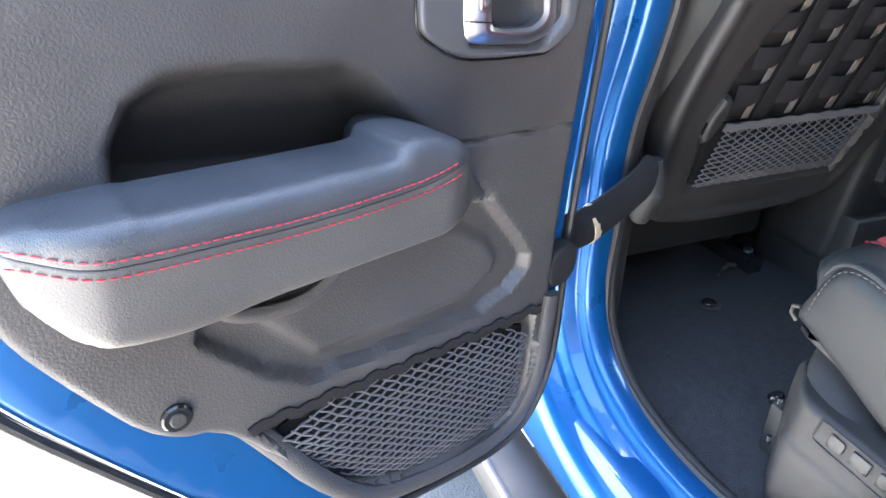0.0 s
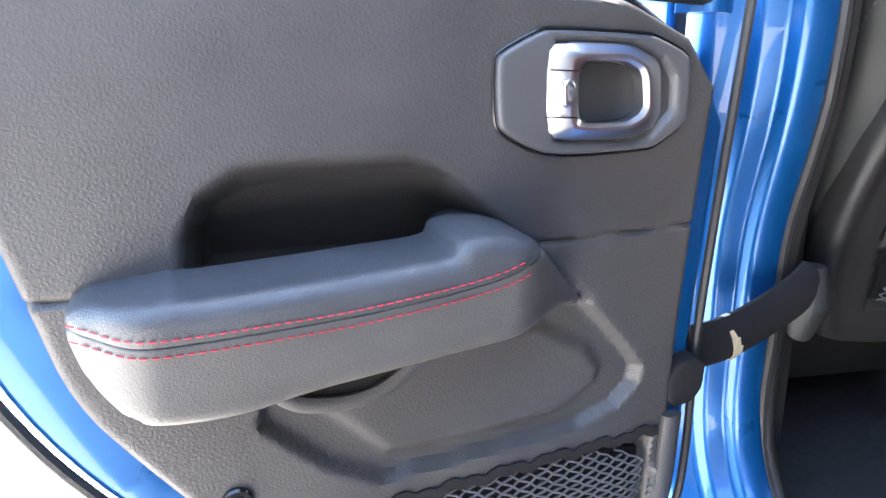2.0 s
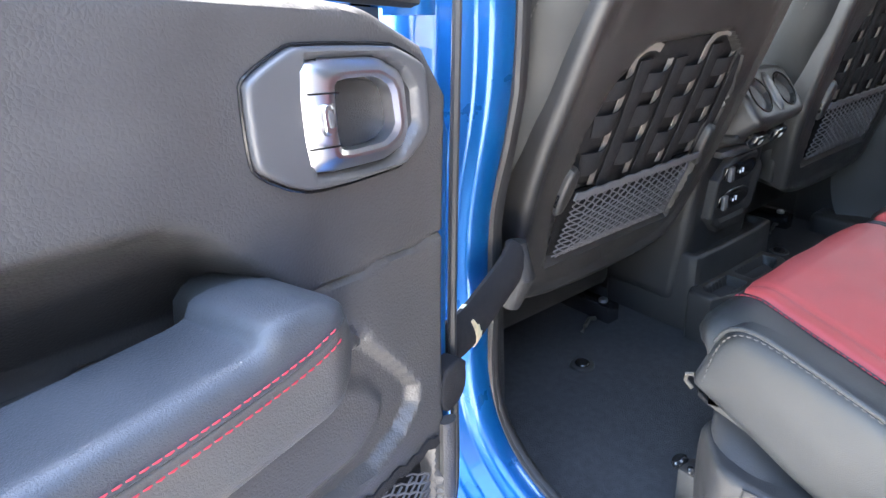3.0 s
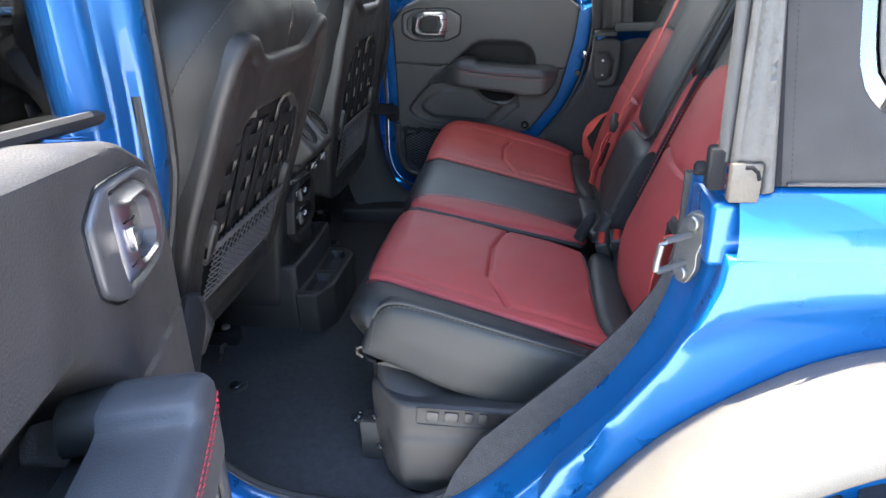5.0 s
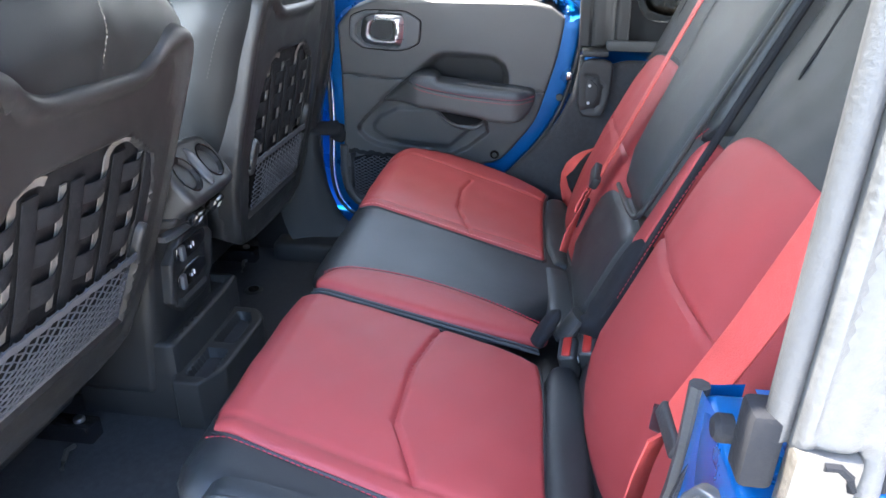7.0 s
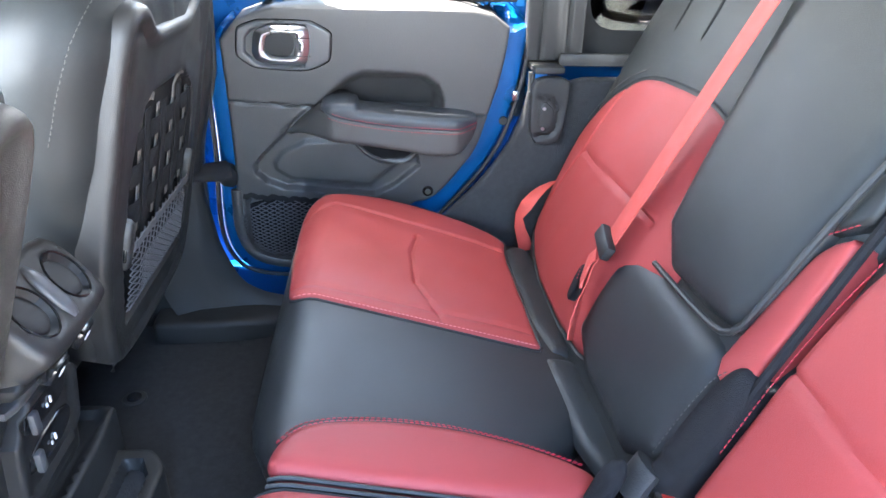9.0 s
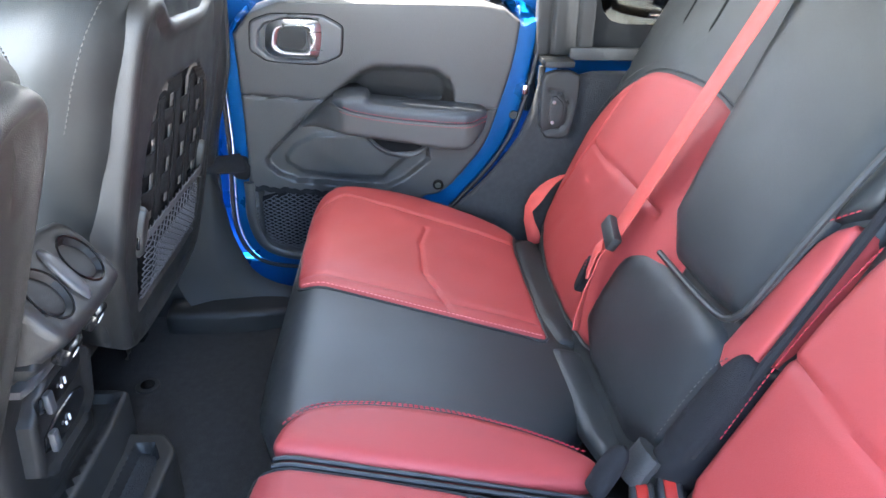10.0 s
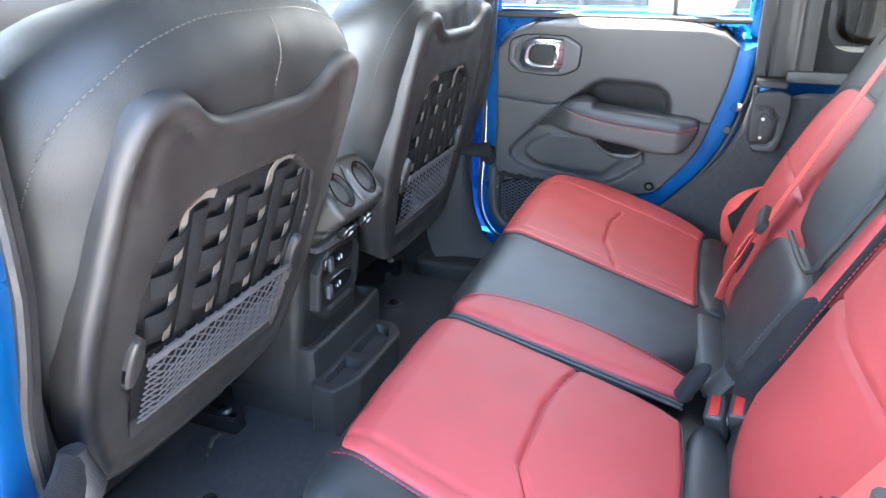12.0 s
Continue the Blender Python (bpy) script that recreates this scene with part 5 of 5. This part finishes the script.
part("top_strip", pad([(-0.163, 1.224), (-0.170, 1.28), (-0.190, 1.60), (-0.214, 1.60), (-0.205, 1.45), (-0.197, 1.252)], lambda y, z, c: rear(y, z, c + 0.020), 0.04, 0.007, step=0.012, round_corners=0), BLACK_LEATHER, far_b)

near_b = thing("split_bench", (1.1, -0.44, 0.87), "red and black leather rear backrest, narrower section", "car seat", "rear seat backs")
part("back_body", pad([(-0.645, 0.80), (-0.655, 1.05), (-0.635, 1.22), (-0.60, 1.36), (-0.53, 1.50), (-0.50, 1.60), (-0.235, 1.60), (-0.218, 1.50), (-0.203, 1.28), (-0.1995, 1.08), (-0.1995, 0.80)], rear, 0.14, 0.03, puff=0.006, step=0.0085, round_corners=1,
     relief=lambda A, B: waver(A, B)), BLACK_LEATHER, near_b, "black leather backrest with slotted top")
# head restraint slots: raised dark pads carry the shade of the openings
for bench_back, ys in ((far_b, (0.402, 0.295)), (near_b, (-0.412, -0.306))):
    for y in ys:
        part("slit_shade", pad([(y - 0.003, 1.336), (y - 0.007, 1.376), (y - 0.006, 1.42), (y - 0.001, 1.465), (y + 0.006, 1.465), (y + 0.002, 1.42), (y + 0.001, 1.376), (y + 0.003, 1.336)], lambda a, z, c: rear(a, z, c + 0.0068), 0.01, 0.0006, step=0.01, round_corners=1), LINING_AND_SHADE, bench_back, "thin dark pad painted as the shaded head restraint slot")
part("back_panel", pad([(-0.214, 0.87), (-0.212, 1.07), (-0.215, 1.16), (-0.226, 1.228), (-0.25, 1.262), (-0.31, 1.276), (-0.40, 1.278), (-0.50, 1.270), (-0.545, 1.21), (-0.59, 1.14), (-0.630, 1.06), (-0.63, 0.97), (-0.60, 0.87)], lambda y, z, c: rear(y, z, c + 0.008), 0.03, 0.014, puff=0.012, spread=0.06, step=0.006,
     relief=lambda A, B: waver(A, B, 0.4) + groove(A, B, [(-0.21, 1.106), (-0.53, 1.099)], 0.0035, 0.006)), RED_LEATHER, near_b, "red leather back panel")
part("edge_piping", tube([rear(y, z, 0.010) for y, z in spaced([(-0.201, 0.96), (-0.201, 1.07), (-0.204, 1.28), (-0.222, 1.52)], 0.02, False)], 0.0055, 8), CLOTH, near_b, "black piping")
part("stitching", stitches([(-0.217, 1.0), (-0.215, 1.075), (-0.219, 1.165), (-0.230, 1.230)], lambda y, z, c: rear(y, z, c + 0.012), 0.0046, 0.0026, 0.0008), THREAD_RED, near_b)

# seat base under the near cushion
base = thing("seat_base", (0.75, -0.4, 0.62), "black moulded plastic seat base with an embossed plate", "seat base")
FACE = [(0.600, 0.812), (0.628, 0.806), (0.69, 0.800), (0.98, 0.797), (1.01, 0.76), (1.01, 0.62), (0.618, 0.615), (0.594, 0.70), (0.590, 0.79)]
PLATE = [(0.681, 0.798), (0.677, 0.766), (0.809, 0.762), (0.813, 0.794)]


def face(x, z, c):
    """The base's side, turning inwards at its front corner and leaning out below."""
    return Vector((x, -0.650 - c + 0.055 * float(ease((0.66 - x) / 0.075)) - 0.05 * (0.80 - z), z))


part("side_face", pad(FACE, face, 0.06, 0.010, step=0.008, round_corners=1,
     relief=lambda A, B: 0.006 * ease((depth_in(A, B, FACE) - 0.030) / 0.012) * ease((0.745 - B) / 0.010) - 0.0022 * ease((depth_in(A, B, PLATE) - 0.001) / 0.0015)), DARK, base, "rounded black side face")
part("top_cover", pad([(0.60, -0.585), (0.632, -0.632), (0.68, -0.646), (0.99, -0.646), (1.02, -0.62), (1.02, 0.60), (0.575, 0.60), (0.572, -0.50)],
     lambda x, y, c: Vector((x, y, 0.797 + c + 0.055 * float(ease((y + 0.65) / 0.10)) * float(ease((0.76 - x) / 0.14)))), 0.17, 0.014, step=0.016, round_corners=1), DARK, base, "black moulded top")
part("seat_pan", block((0.70, -0.60, 0.66), (1.10, 0.66, 0.806), 0.01), DARK, base, "black seat pan")
part("plate_rim", tube([face(x, z, 0.0002) for x, z in spaced(crisp(PLATE, 0.06), 0.006)], 0.0012, 6, closed=True, up=(0, 1, 0)), DARK, base, "rim of the embossed plate")
for x0, x1 in ((0.694, 0.716), (0.723, 0.748), (0.756, 0.772), (0.779, 0.795)):
    part("embossed_bar", pad([(x0, 0.772), (x0 + 0.002, 0.790), (x1, 0.789), (x1 - 0.002, 0.771)], lambda x, z, c: face(x, z, c + 0.0006), 0.003, 0.001, step=0.006, round_corners=0), PLASTIC, base)
part("small_plate", pad([(0.862, 0.786), (0.862, 0.797), (0.895, 0.796), (0.895, 0.785)], lambda x, z, c: face(x, z, c + 0.003), 0.004, 0.001, step=0.006, round_corners=0), PLASTIC, base, "small raised label")
part("hinge_bracket", pad([(0.588, -0.600), (0.596, -0.618), (0.640, -0.616), (0.650, -0.60), (0.655, -0.55), (0.580, -0.55)], lambda x, y, c: Vector((x, y, 0.864 - 0.30 * max(0.0, x - 0.60) + c)), 0.006, 0.002, step=0.012, round_corners=1), LINING_AND_SHADE, base, "black steel hinge bracket")
for x, z in ((0.602, 0.871), (0.618, 0.866), (0.632, 0.862)):
    part("bracket_rivet", disc((x, -0.612, z), (0.2, -0.2, 1), 0.0055, 0.005, sides=14), GLOSS, base)
part("wire_hook", tube([(0.590, -0.618, 0.868), (0.582, -0.620, 0.876), (0.583, -0.621, 0.886), (0.592, -0.620, 0.889)], 0.0026, 8), WORN, base, "bent wire hook")
for x, z in ((0.600, 0.745), (0.608, 0.690)):
    part("side_stud", disc(face(x, z, 0.008), (-0.7, -0.7, 0), 0.006, 0.006, sides=14), GLOSS, base, "black stud")
part("front_foot", block((0.556, -0.575, 0.612), (0.602, -0.535, 0.70), 0.008), RUBBER, base, "black leg of the seat base")
part("floor_bolt", disc((0.551, -0.553, 0.690), (-0.5, -0.2, 0.8), 0.012, 0.010, sides=14), GLOSS, base, "black bolt head")

# ---- belts and buckles ----
def belt(name, pts, width, sides, label):
    th = thing(name, pts[0], label, "seat belt")
    return th, part("webbing", strip([Vector(p) for p in pts], width, 0.003, sides), BELT, th, "woven red webbing")


def span(a, b, n, sag=0.0):
    return [a.lerp(b, i / n) + RN * sag * math.sin(math.pi * i / n) for i in range(n + 1)]


b1, w1 = belt("centre_seat_belt", span(rear(0.100, 1.47, 0.046), rear(0.165, 1.058, 0.036), 14), 0.047, (0.2, 1, 0.2), "red centre seat belt hanging across the backrest")
part("slide_buckle", block((-0.030, -0.008, -0.013), (0.030, 0.008, 0.013), 0.004, m=Matrix.Translation(rear(0.168, 1.046, 0.042)) @ Matrix(((0, RN.x, RU.x, 0), (1, 0, 0, 0), (0, RN.z, RU.z, 0), (0, 0, 0, 1))) @ Matrix.Rotation(-0.3, 4, "Y")), RUBBER, b1, "black belt slider")
part("lower_webbing", strip([rear(0.172, 1.040, 0.036), rear(0.177, 1.005, 0.036), rear(0.166, 0.978, 0.036), rear(0.150, 0.955, 0.038), rear(0.132, 0.930, 0.040), rear(0.118, 0.905, 0.036)], 0.026, 0.003, [Vector((0.2, 1, 0)), Vector((0.35, 0.93, 0)), Vector((0.35, 0.93, 0.1)), Vector((0.5, 0.85, 0)), Vector((0.6, 0.8, 0)), Vector((0.6, 0.8, 0))]), BELT, b1, "lower webbing beside the centre pad")
part("webbing_loop", strip([rear(0.174, 1.024, 0.040), rear(0.178, 1.012, 0.043), rear(0.176, 0.998, 0.042), rear(0.168, 0.982, 0.043), rear(0.162, 0.970, 0.041)], 0.034, 0.005, [Vector((0.35, 0.93, 0.1))] * 5), BELT, b1, "doubled and stitched end of the webbing")
part("stitching", stitches([(0.186, 1.018), (0.188, 1.0), (0.176, 0.976)], lambda y, z, c: rear(y, z, c + 0.0462), 0.003, 0.002, 0.0007), THREAD_RED, b1)
part("fabric_tab", pad([(0.196, 0.935), (0.206, 0.985), (0.218, 0.992), (0.226, 0.972), (0.214, 0.925)], lambda y, z, c: rear(y, z, c + 0.030), 0.014, 0.004, step=0.008, round_corners=1), CLOTH, b1, "black fabric tab")
b2, w2 = belt("outer_seat_belt", [(1.130, 0.630, 0.990), (1.095, 0.620, 0.988), (1.070, 0.608, 0.978), (1.052, 0.602, 0.963), (1.036, 0.600, 0.942), (1.022, 0.600, 0.918), (1.026, 0.600, 0.888), (1.036, 0.600, 0.860), (1.044, 0.600, 0.832)], 0.030,
               [Vector((0.5, -0.7, 0.4))] * 2 + [Vector((0.5, -0.85, 0.2)), Vector((0.6, -0.8, 0.0)), Vector((0.8, -0.6, 0.0)), Vector((0.35, -0.93, 0.0)), Vector((0.7, -0.7, 0)), Vector((0.95, -0.3, 0)), Vector((0.97, -0.25, 0))], "twisted red outer seat belt beside the far backrest")
NB = [Vector(p) for p in ((1.160, -0.648, 1.425), (1.126, -0.630, 1.290), (1.098, -0.617, 1.195), (1.062, -0.606, 1.095))]
belt_face = Vector((-0.97, -0.10, 0.15))
b3, w3 = belt("near_seat_belt", NB, 0.047, [belt_face.cross(NB[-1] - NB[0])] * 4, "red outer seat belt slanting across the near backrest")
along = (NB[-1] - NB[0]).normalized()
across = belt_face.cross(along).normalized()
slider = Matrix((*[(across[i], along[i], across.cross(along)[i], NB[-1][i]) for i in range(3)], (0, 0, 0, 1)))
part("slide_buckle", block((-0.027, -0.006, -0.006), (0.027, 0.012, 0.006), 0.004, m=slider, seg=3), RUBBER, b3, "black belt slider")
part("tongue", block((-0.014, 0.010, -0.0012), (0.010, 0.040, 0.0012), 0.001, m=slider @ Matrix.Rotation(0.9, 4, "Z")), GLOSS, b3, "flat black steel tongue")
part("lower_webbing", strip([(1.052, -0.606, 1.085), (1.044, -0.606, 1.045), (1.036, -0.606, 0.975), (1.026, -0.606, 0.894), (1.016, -0.604, 0.84)], 0.032, 0.003, [Vector((0.7, 0.7, 0.1))] * 5), BELT, b3, "lower webbing running down behind the cushion")
part("anchor_boot", tube([(1.052, -0.585, 0.97), (1.038, -0.590, 0.93), (1.022, -0.592, 0.88), (1.012, -0.592, 0.84)], 0.020, 12, flat=0.6, up=(1, -0.5, 0.2), taper=(0.35, 0.8, 1, 1)), CLOTH, b3, "black fabric boot at the anchor")


def buckle(m, label):
    bk = thing("belt_buckle", m.translation, label, "belt buckle", "belt buckles")
    part("housing", block((-0.022, -0.014, -0.045), (0.022, 0.014, 0.012), 0.006, m=m, seg=3), PLASTIC, bk, "black plastic housing")
    part("press_button", block((-0.018, -0.007, 0.008), (0.018, 0.007, 0.0145), 0.003, m=m), RED_PLASTIC, bk, "red press button")
    for z in (-0.010, -0.018):
        part("embossed_bar", block((-0.008, -0.0150, z - 0.002), (0.008, -0.0138, z + 0.002), 0, m=m), WHITE_MARK, bk)


for dx, dz, txt in ((0.0, 0.0, "black belt buckle with a red button, between the cushions"), (0.030, 0.010, "black belt buckle with a red button, behind its neighbour")):
    buckle(Matrix.Translation((1.006 + dx, -0.202, 0.898 + dz)) @ Matrix.Rotation(0.35, 4, "X") @ Matrix.Rotation(-0.25, 4, "Y") @ Matrix.Rotation(1.45, 4, "Z"), txt)
sl = thing("buckle_sleeve", (1.04, -0.165, 0.9), "black elastic fabric sleeve round the belt anchor", "sleeve")
part("sleeve", pad([(-0.152, 0.905), (-0.154, 1.00), (-0.160, 1.055), (-0.176, 1.082), (-0.195, 1.082), (-0.208, 1.055), (-0.206, 0.99), (-0.200, 0.905)], lambda y, z, c: rear(y, z, c + 0.026), 0.05, 0.016, puff=0.006, step=0.007, relief=lambda A, B: 0.0022 * np.sin(B * 210 + 30 * A) * ease((0.99 - B) / 0.05)), CLOTH, sl, "soft black fabric")
part("stitching", stitches([(-0.159, 0.94), (-0.161, 1.00), (-0.167, 1.050), (-0.178, 1.068)], lambda y, z, c: rear(y, z, c + 0.031), 0.004, 0.003, 0.0008), THREAD_DARK, sl, "dark grey stitching")
part("boot", tube([rear(-0.168, 0.925, 0.062), rear(-0.168, 0.918, 0.064), rear(-0.170, 0.905, 0.067), rear(-0.172, 0.885, 0.069), rear(-0.174, 0.865, 0.070)], 0.017, 14, flat=0.7, up=RN, taper=(0.3, 0.8, 1.0, 1.05, 1.0)), CLOTH, sl, "gathered black elastic boot")
part("collar", tube([rear(-0.165, 0.93, 0.030), rear(-0.167, 0.91, 0.034), rear(-0.171, 0.89, 0.036)], 0.024, 14, flat=0.6, up=RN), RUBBER, sl, "black plastic anchor collar")

# ---- rear of the centre console ----
con = thing("centre_console", (0.2, 0, 0.617), "dark grey console end with air vents and switches", "console")
part("tunnel_body", pad([(-0.125, 0.55), (-0.120, 0.88), (-0.108, 0.98), (0.108, 0.98), (0.120, 0.88), (0.125, 0.55)], lambda y, z, c: Vector((0.235 + 0.12 * (z - 0.617) + c, y, z)), 0.30, 0.02, step=0.02, round_corners=1), DARK, con, "console body")
CU_, CN = Vector((-0.60, 0, 0.80)), Vector((0.80, 0, 0.60))
def podf(y, b, c):
    return Vector((0.328, y - 0.006, 1.047)) + CU_ * b + CN * c
VENTS = [[(y0 + math.cos(t) * 0.027, 0.002 + math.sin(t) * 0.034) for t in np.linspace(0, 2 * math.pi, 20, endpoint=False)] for y0 in (-0.043, 0.043)]
def pod_relief(A, B):
    c = 0
    for v in VENTS:
        c = c - 0.010 * ease(depth_in(A, B, v) / 0.006)
    return c
pod = part("vent_pod", pad([(-0.086, -0.04), (-0.088, 0.036), (-0.066, 0.060), (0.066, 0.060), (0.088, 0.036), (0.086, -0.04), (0.07, -0.054), (-0.07, -0.054)], podf, 0.20, 0.014, step=0.007, relief=pod_relief, round_corners=1), PLASTIC, con, "rounded vent pod")
for v in VENTS:
    part("vent_flap", pad([(np.mean([p[0] for p in v]) + (a - np.mean([p[0] for p in v])) * 0.82, b * 0.82) for a, b in v], lambda y, b, c: podf(y, b, c - 0.006), 0.008, 0.003, step=0.01, round_corners=0, relief=lambda A, B: -0.06 * (B - 0.0)), DARK, pod, "round air vent flap")
    part("vent_ring", tube([podf(a, b, 0.0002) for a, b in v], 0.0015, 6, closed=True, up=CN), GLOSS, pod)
part("vent_grip", pad([(-0.011, -0.036), (-0.010, 0.042), (0.010, 0.042), (0.011, -0.036)], lambda y, b, c: podf(y, b, c + 0.006), 0.01, 0.005, step=0.01, round_corners=1), SMOOTH, pod, "satin grey centre grip")
part("switch_strip", pad([(-0.095, 0.955), (-0.092, 0.990), (0.092, 0.990), (0.095, 0.955)], lambda y, z, c: Vector((0.320 - 0.25 * (0.990 - z) + c, y, z)), 0.06, 0.008, step=0.012, round_corners=1), DARK, con, "black switch strip below the vents")
for y in (-0.037, 0.037):
    sw = part("window_switch", block((-0.010, -0.019, -0.014), (0.010, 0.019, 0.014), 0.005, m=Matrix.Translation((0.324, y, 0.966)) @ Matrix.Rotation(0.5, 4, "Y")), GLOSS, con, "window switch")
    part("switch_mark", block((0.0098, -0.005, -0.005), (0.0110, 0.005, 0.005), 0.001, m=Matrix.Translation((0.324, y, 0.966)) @ Matrix.Rotation(0.5, 4, "Y")), WHITE_MARK, sw, "white printed mark")
part("lower_lip", pad([(-0.085, 0.925), (-0.09, 0.95), (0.09, 0.95), (0.085, 0.925)], lambda y, z, c: Vector((0.300 - 0.3 * (0.95 - z) + c, y, z)), 0.05, 0.008, step=0.012, round_corners=1), SMOOTH, con, "satin grey lip")
def sockf(y, z, c):
    return Vector((0.272 + 0.12 * (z - 0.76) + c, y, z))
pan = part("socket_panel", pad([(-0.080, 0.765), (-0.084, 0.925), (0.084, 0.925), (0.080, 0.765)], sockf, 0.02, 0.006, step=0.008, round_corners=1,
           relief=lambda A, B: -0.006 * ease(depth_in(A, B, [(-0.066, 0.785), (-0.068, 0.912), (0.068, 0.912), (0.066, 0.785)]) / 0.006)), DARK, con, "recessed socket panel")
for z in (0.892, 0.832):
    dr = part("socket_door", pad([(-0.055, z - 0.022), (-0.055, z + 0.022), (0.055, z + 0.022), (0.055, z - 0.022)], lambda y, zz, c: sockf(y, zz, c - 0.002), 0.008, 0.004, step=0.012, round_corners=1), GLOSS, con, "black socket cover")
    part("pull_tab", block((-0.003, -0.050, z - 0.015), (0.006, -0.036, z + 0.015), 0.003, m=Matrix.Translation((0.272 + 0.12 * (z - 0.76), 0, 0))), SMOOTH, dr, "grey pull tab")
    for k in (0, 1):
        part("socket_mark", block((-0.001, -0.010 + 0.010 * k, z - 0.005), (0.0008, -0.007 + 0.010 * k, z + (0.004 if k else 0.0)), 0, m=Matrix.Translation((0.272 + 0.12 * (z - 0.76), 0, 0))), WHITE_MARK, dr)
con.matrix_basis = pose(0.217, -0.014, 0.670)
# foot ducts on the floor behind the console
duct = thing("foot_duct", (0.24, 0.0, 0.617), "black moulded floor duct with two recessed mats", "floor duct")
step_out = [(0.02, -0.130), (0.02, 0.17), (0.275, 0.17), (0.300, 0.158), (0.302, -0.122), (0.285, -0.132)]
part("tunnel_step", pad(step_out, lambda x, y, c: Vector((x, y, 0.788 + c)), 0.18, 0.007, step=0.010, round_corners=1, relief=lambda A, B: -0.012 * ease((depth_in(A, B, step_out) - 0.016) / 0.008)), DARK, duct, "raised tunnel step with a rolled rim")
tray_out = [(0.27, -0.150), (0.27, 0.135), (0.335, 0.135), (0.352, 0.131), (0.376, 0.100), (0.380, 0.08), (0.374, -0.150)]
wells = [[(0.310, -0.128), (0.311, -0.036), (0.356, -0.034), (0.356, -0.128)], [(0.312, -0.010), (0.313, 0.108), (0.334, 0.110), (0.346, 0.104), (0.357, 0.076), (0.357, -0.010)]]
part("tray", pad(tray_out, lambda x, y, c: Vector((x, y, 0.724 + c)), 0.11, 0.007, step=0.006, round_corners=1, relief=lambda A, B: sum(-0.020 * ease(depth_in(A, B, w) / 0.005) for w in wells)), DARK, duct, "moulded tray with two wells")
for w in wells:
    c = np.mean(w, 0)
    part("tray_mat", pad([tuple(c + (np.array(p) - c) * 0.86) for p in w], lambda x, y, c: Vector((x, y, 0.7065 + c)), 0.006, 0.002, step=0.02, round_corners=0), CARPET, duct, "ribbed rubber mat")

# ---- door check straps ----
for sgn, pts in ((-1, [(0.352, -0.672, 0.988), (0.362, -0.695, 0.972), (0.373, -0.745, 0.949), (0.396, -0.80, 0.939), (0.414, -0.85, 0.942), (0.425, -0.880, 0.945)]), (1, [(0.29, 0.66, 1.0), (0.33, 0.685, 0.99), (0.355, 0.70, 0.985), (0.385, 0.715, 0.985)])):
    stp = thing("door_strap", pts[0], "black woven door check strap at the door hinge", "strap", "door straps")
    part("webbing", tube([Vector(p) for p in soften(pts, 2, False)], 0.026, 14, flat=0.48, up=(0.9, 0.3, 0.2)), CLOTH, stp, "black fabric sleeve")
    if sgn < 0:
        part("foil_band", tube([Vector((0.390, -0.789, 0.9410)), Vector((0.3965, -0.803, 0.9385))], 0.0272, 14, flat=0.50, up=(0.9, 0.3, 0.2)), GOLD, stp, "gold foil wrap")
    part("anchor", tube([Vector(pts[0]) + Vector((-0.015, 0, -0.085)), Vector(pts[0]) + Vector((0.0, 0, -0.035)), Vector(pts[0]) + Vector((-0.004, 0, 0.012))], 0.024, 14, taper=(0.6, 1, 0.6)), RUBBER, stp, "rounded black anchor cover")

# ---- beyond the windows and behind the camera ----
hall = thing("warehouse", (9, -6, 0), "dark clad warehouse across the car park", "building")
part("wall", block((8, -16, 0), (10, 3, 6.5), 0.02), DARK_WALL, hall, "dark metal cladding")
part("roof", block((7.8, -16.2, 6.5), (10.2, 3.2, 6.7), 0.02), SMOOTH, hall)

shop = thing("building", (2, 9.0, 0), "pale rendered shop building with dark glazed front", "building")
part("wall", block((-12, 9, 0), (14, 10, 3.6), 0.02), RENDER_WALL, shop, "pale rendered wall")
part("fascia", block((-12, 8.85, 2.75), (14, 9.02, 3.2), 0.03), WHITE_LINE, shop, "white fascia board")
for x in (-9.5, -6.0, -2.5, 1.0, 4.5, 8.0):
    w = part("window", block((x, 8.93, 0.5), (x + 2.6, 9.02, 2.6), 0.02), DARK_WALL, shop, "dark shop window")
    for k in range(4):
        part("window_frame", block((x - 0.04 + 0.85 * k, 8.88, 0.45), (x + 0.04 + 0.85 * k, 8.96, 2.65), 0.01), SMOOTH, w)
    part("window_sill", block((x - 0.06, 8.86, 0.40), (x + 2.66, 9.0, 0.5), 0.01), CONCRETE, w)
for x in (-4.2, -0.9, 2.4, 5.7):
    post = thing("canopy_post", (x, 6.4, 0), "slim dark steel canopy post on the car park", "post", "canopy posts")
    part("shaft", block((x - 0.06, 6.34, 0), (x + 0.06, 6.46, 3.4), 0.01), SMOOTH, post)
    part("base_plate", block((x - 0.14, 6.26, 0), (x + 0.14, 6.54, 0.02), 0.004), STEEL, post)
# canopy roof is added out of view to darken the shop front
can = thing("canopy", (0.75, 7.6, 3.4), "unseen canopy roof added to shade the shop front", "canopy")
part("roof", block((-11, 4.6, 3.4), (12, 9.2, 3.55), 0.02), DARK_WALL, can, "dark flat roof slab added for shade")
part("gutter", block((-11, 4.5, 3.38), (12, 4.62, 3.6), 0.02), SMOOTH, can, "grey gutter of the added canopy")
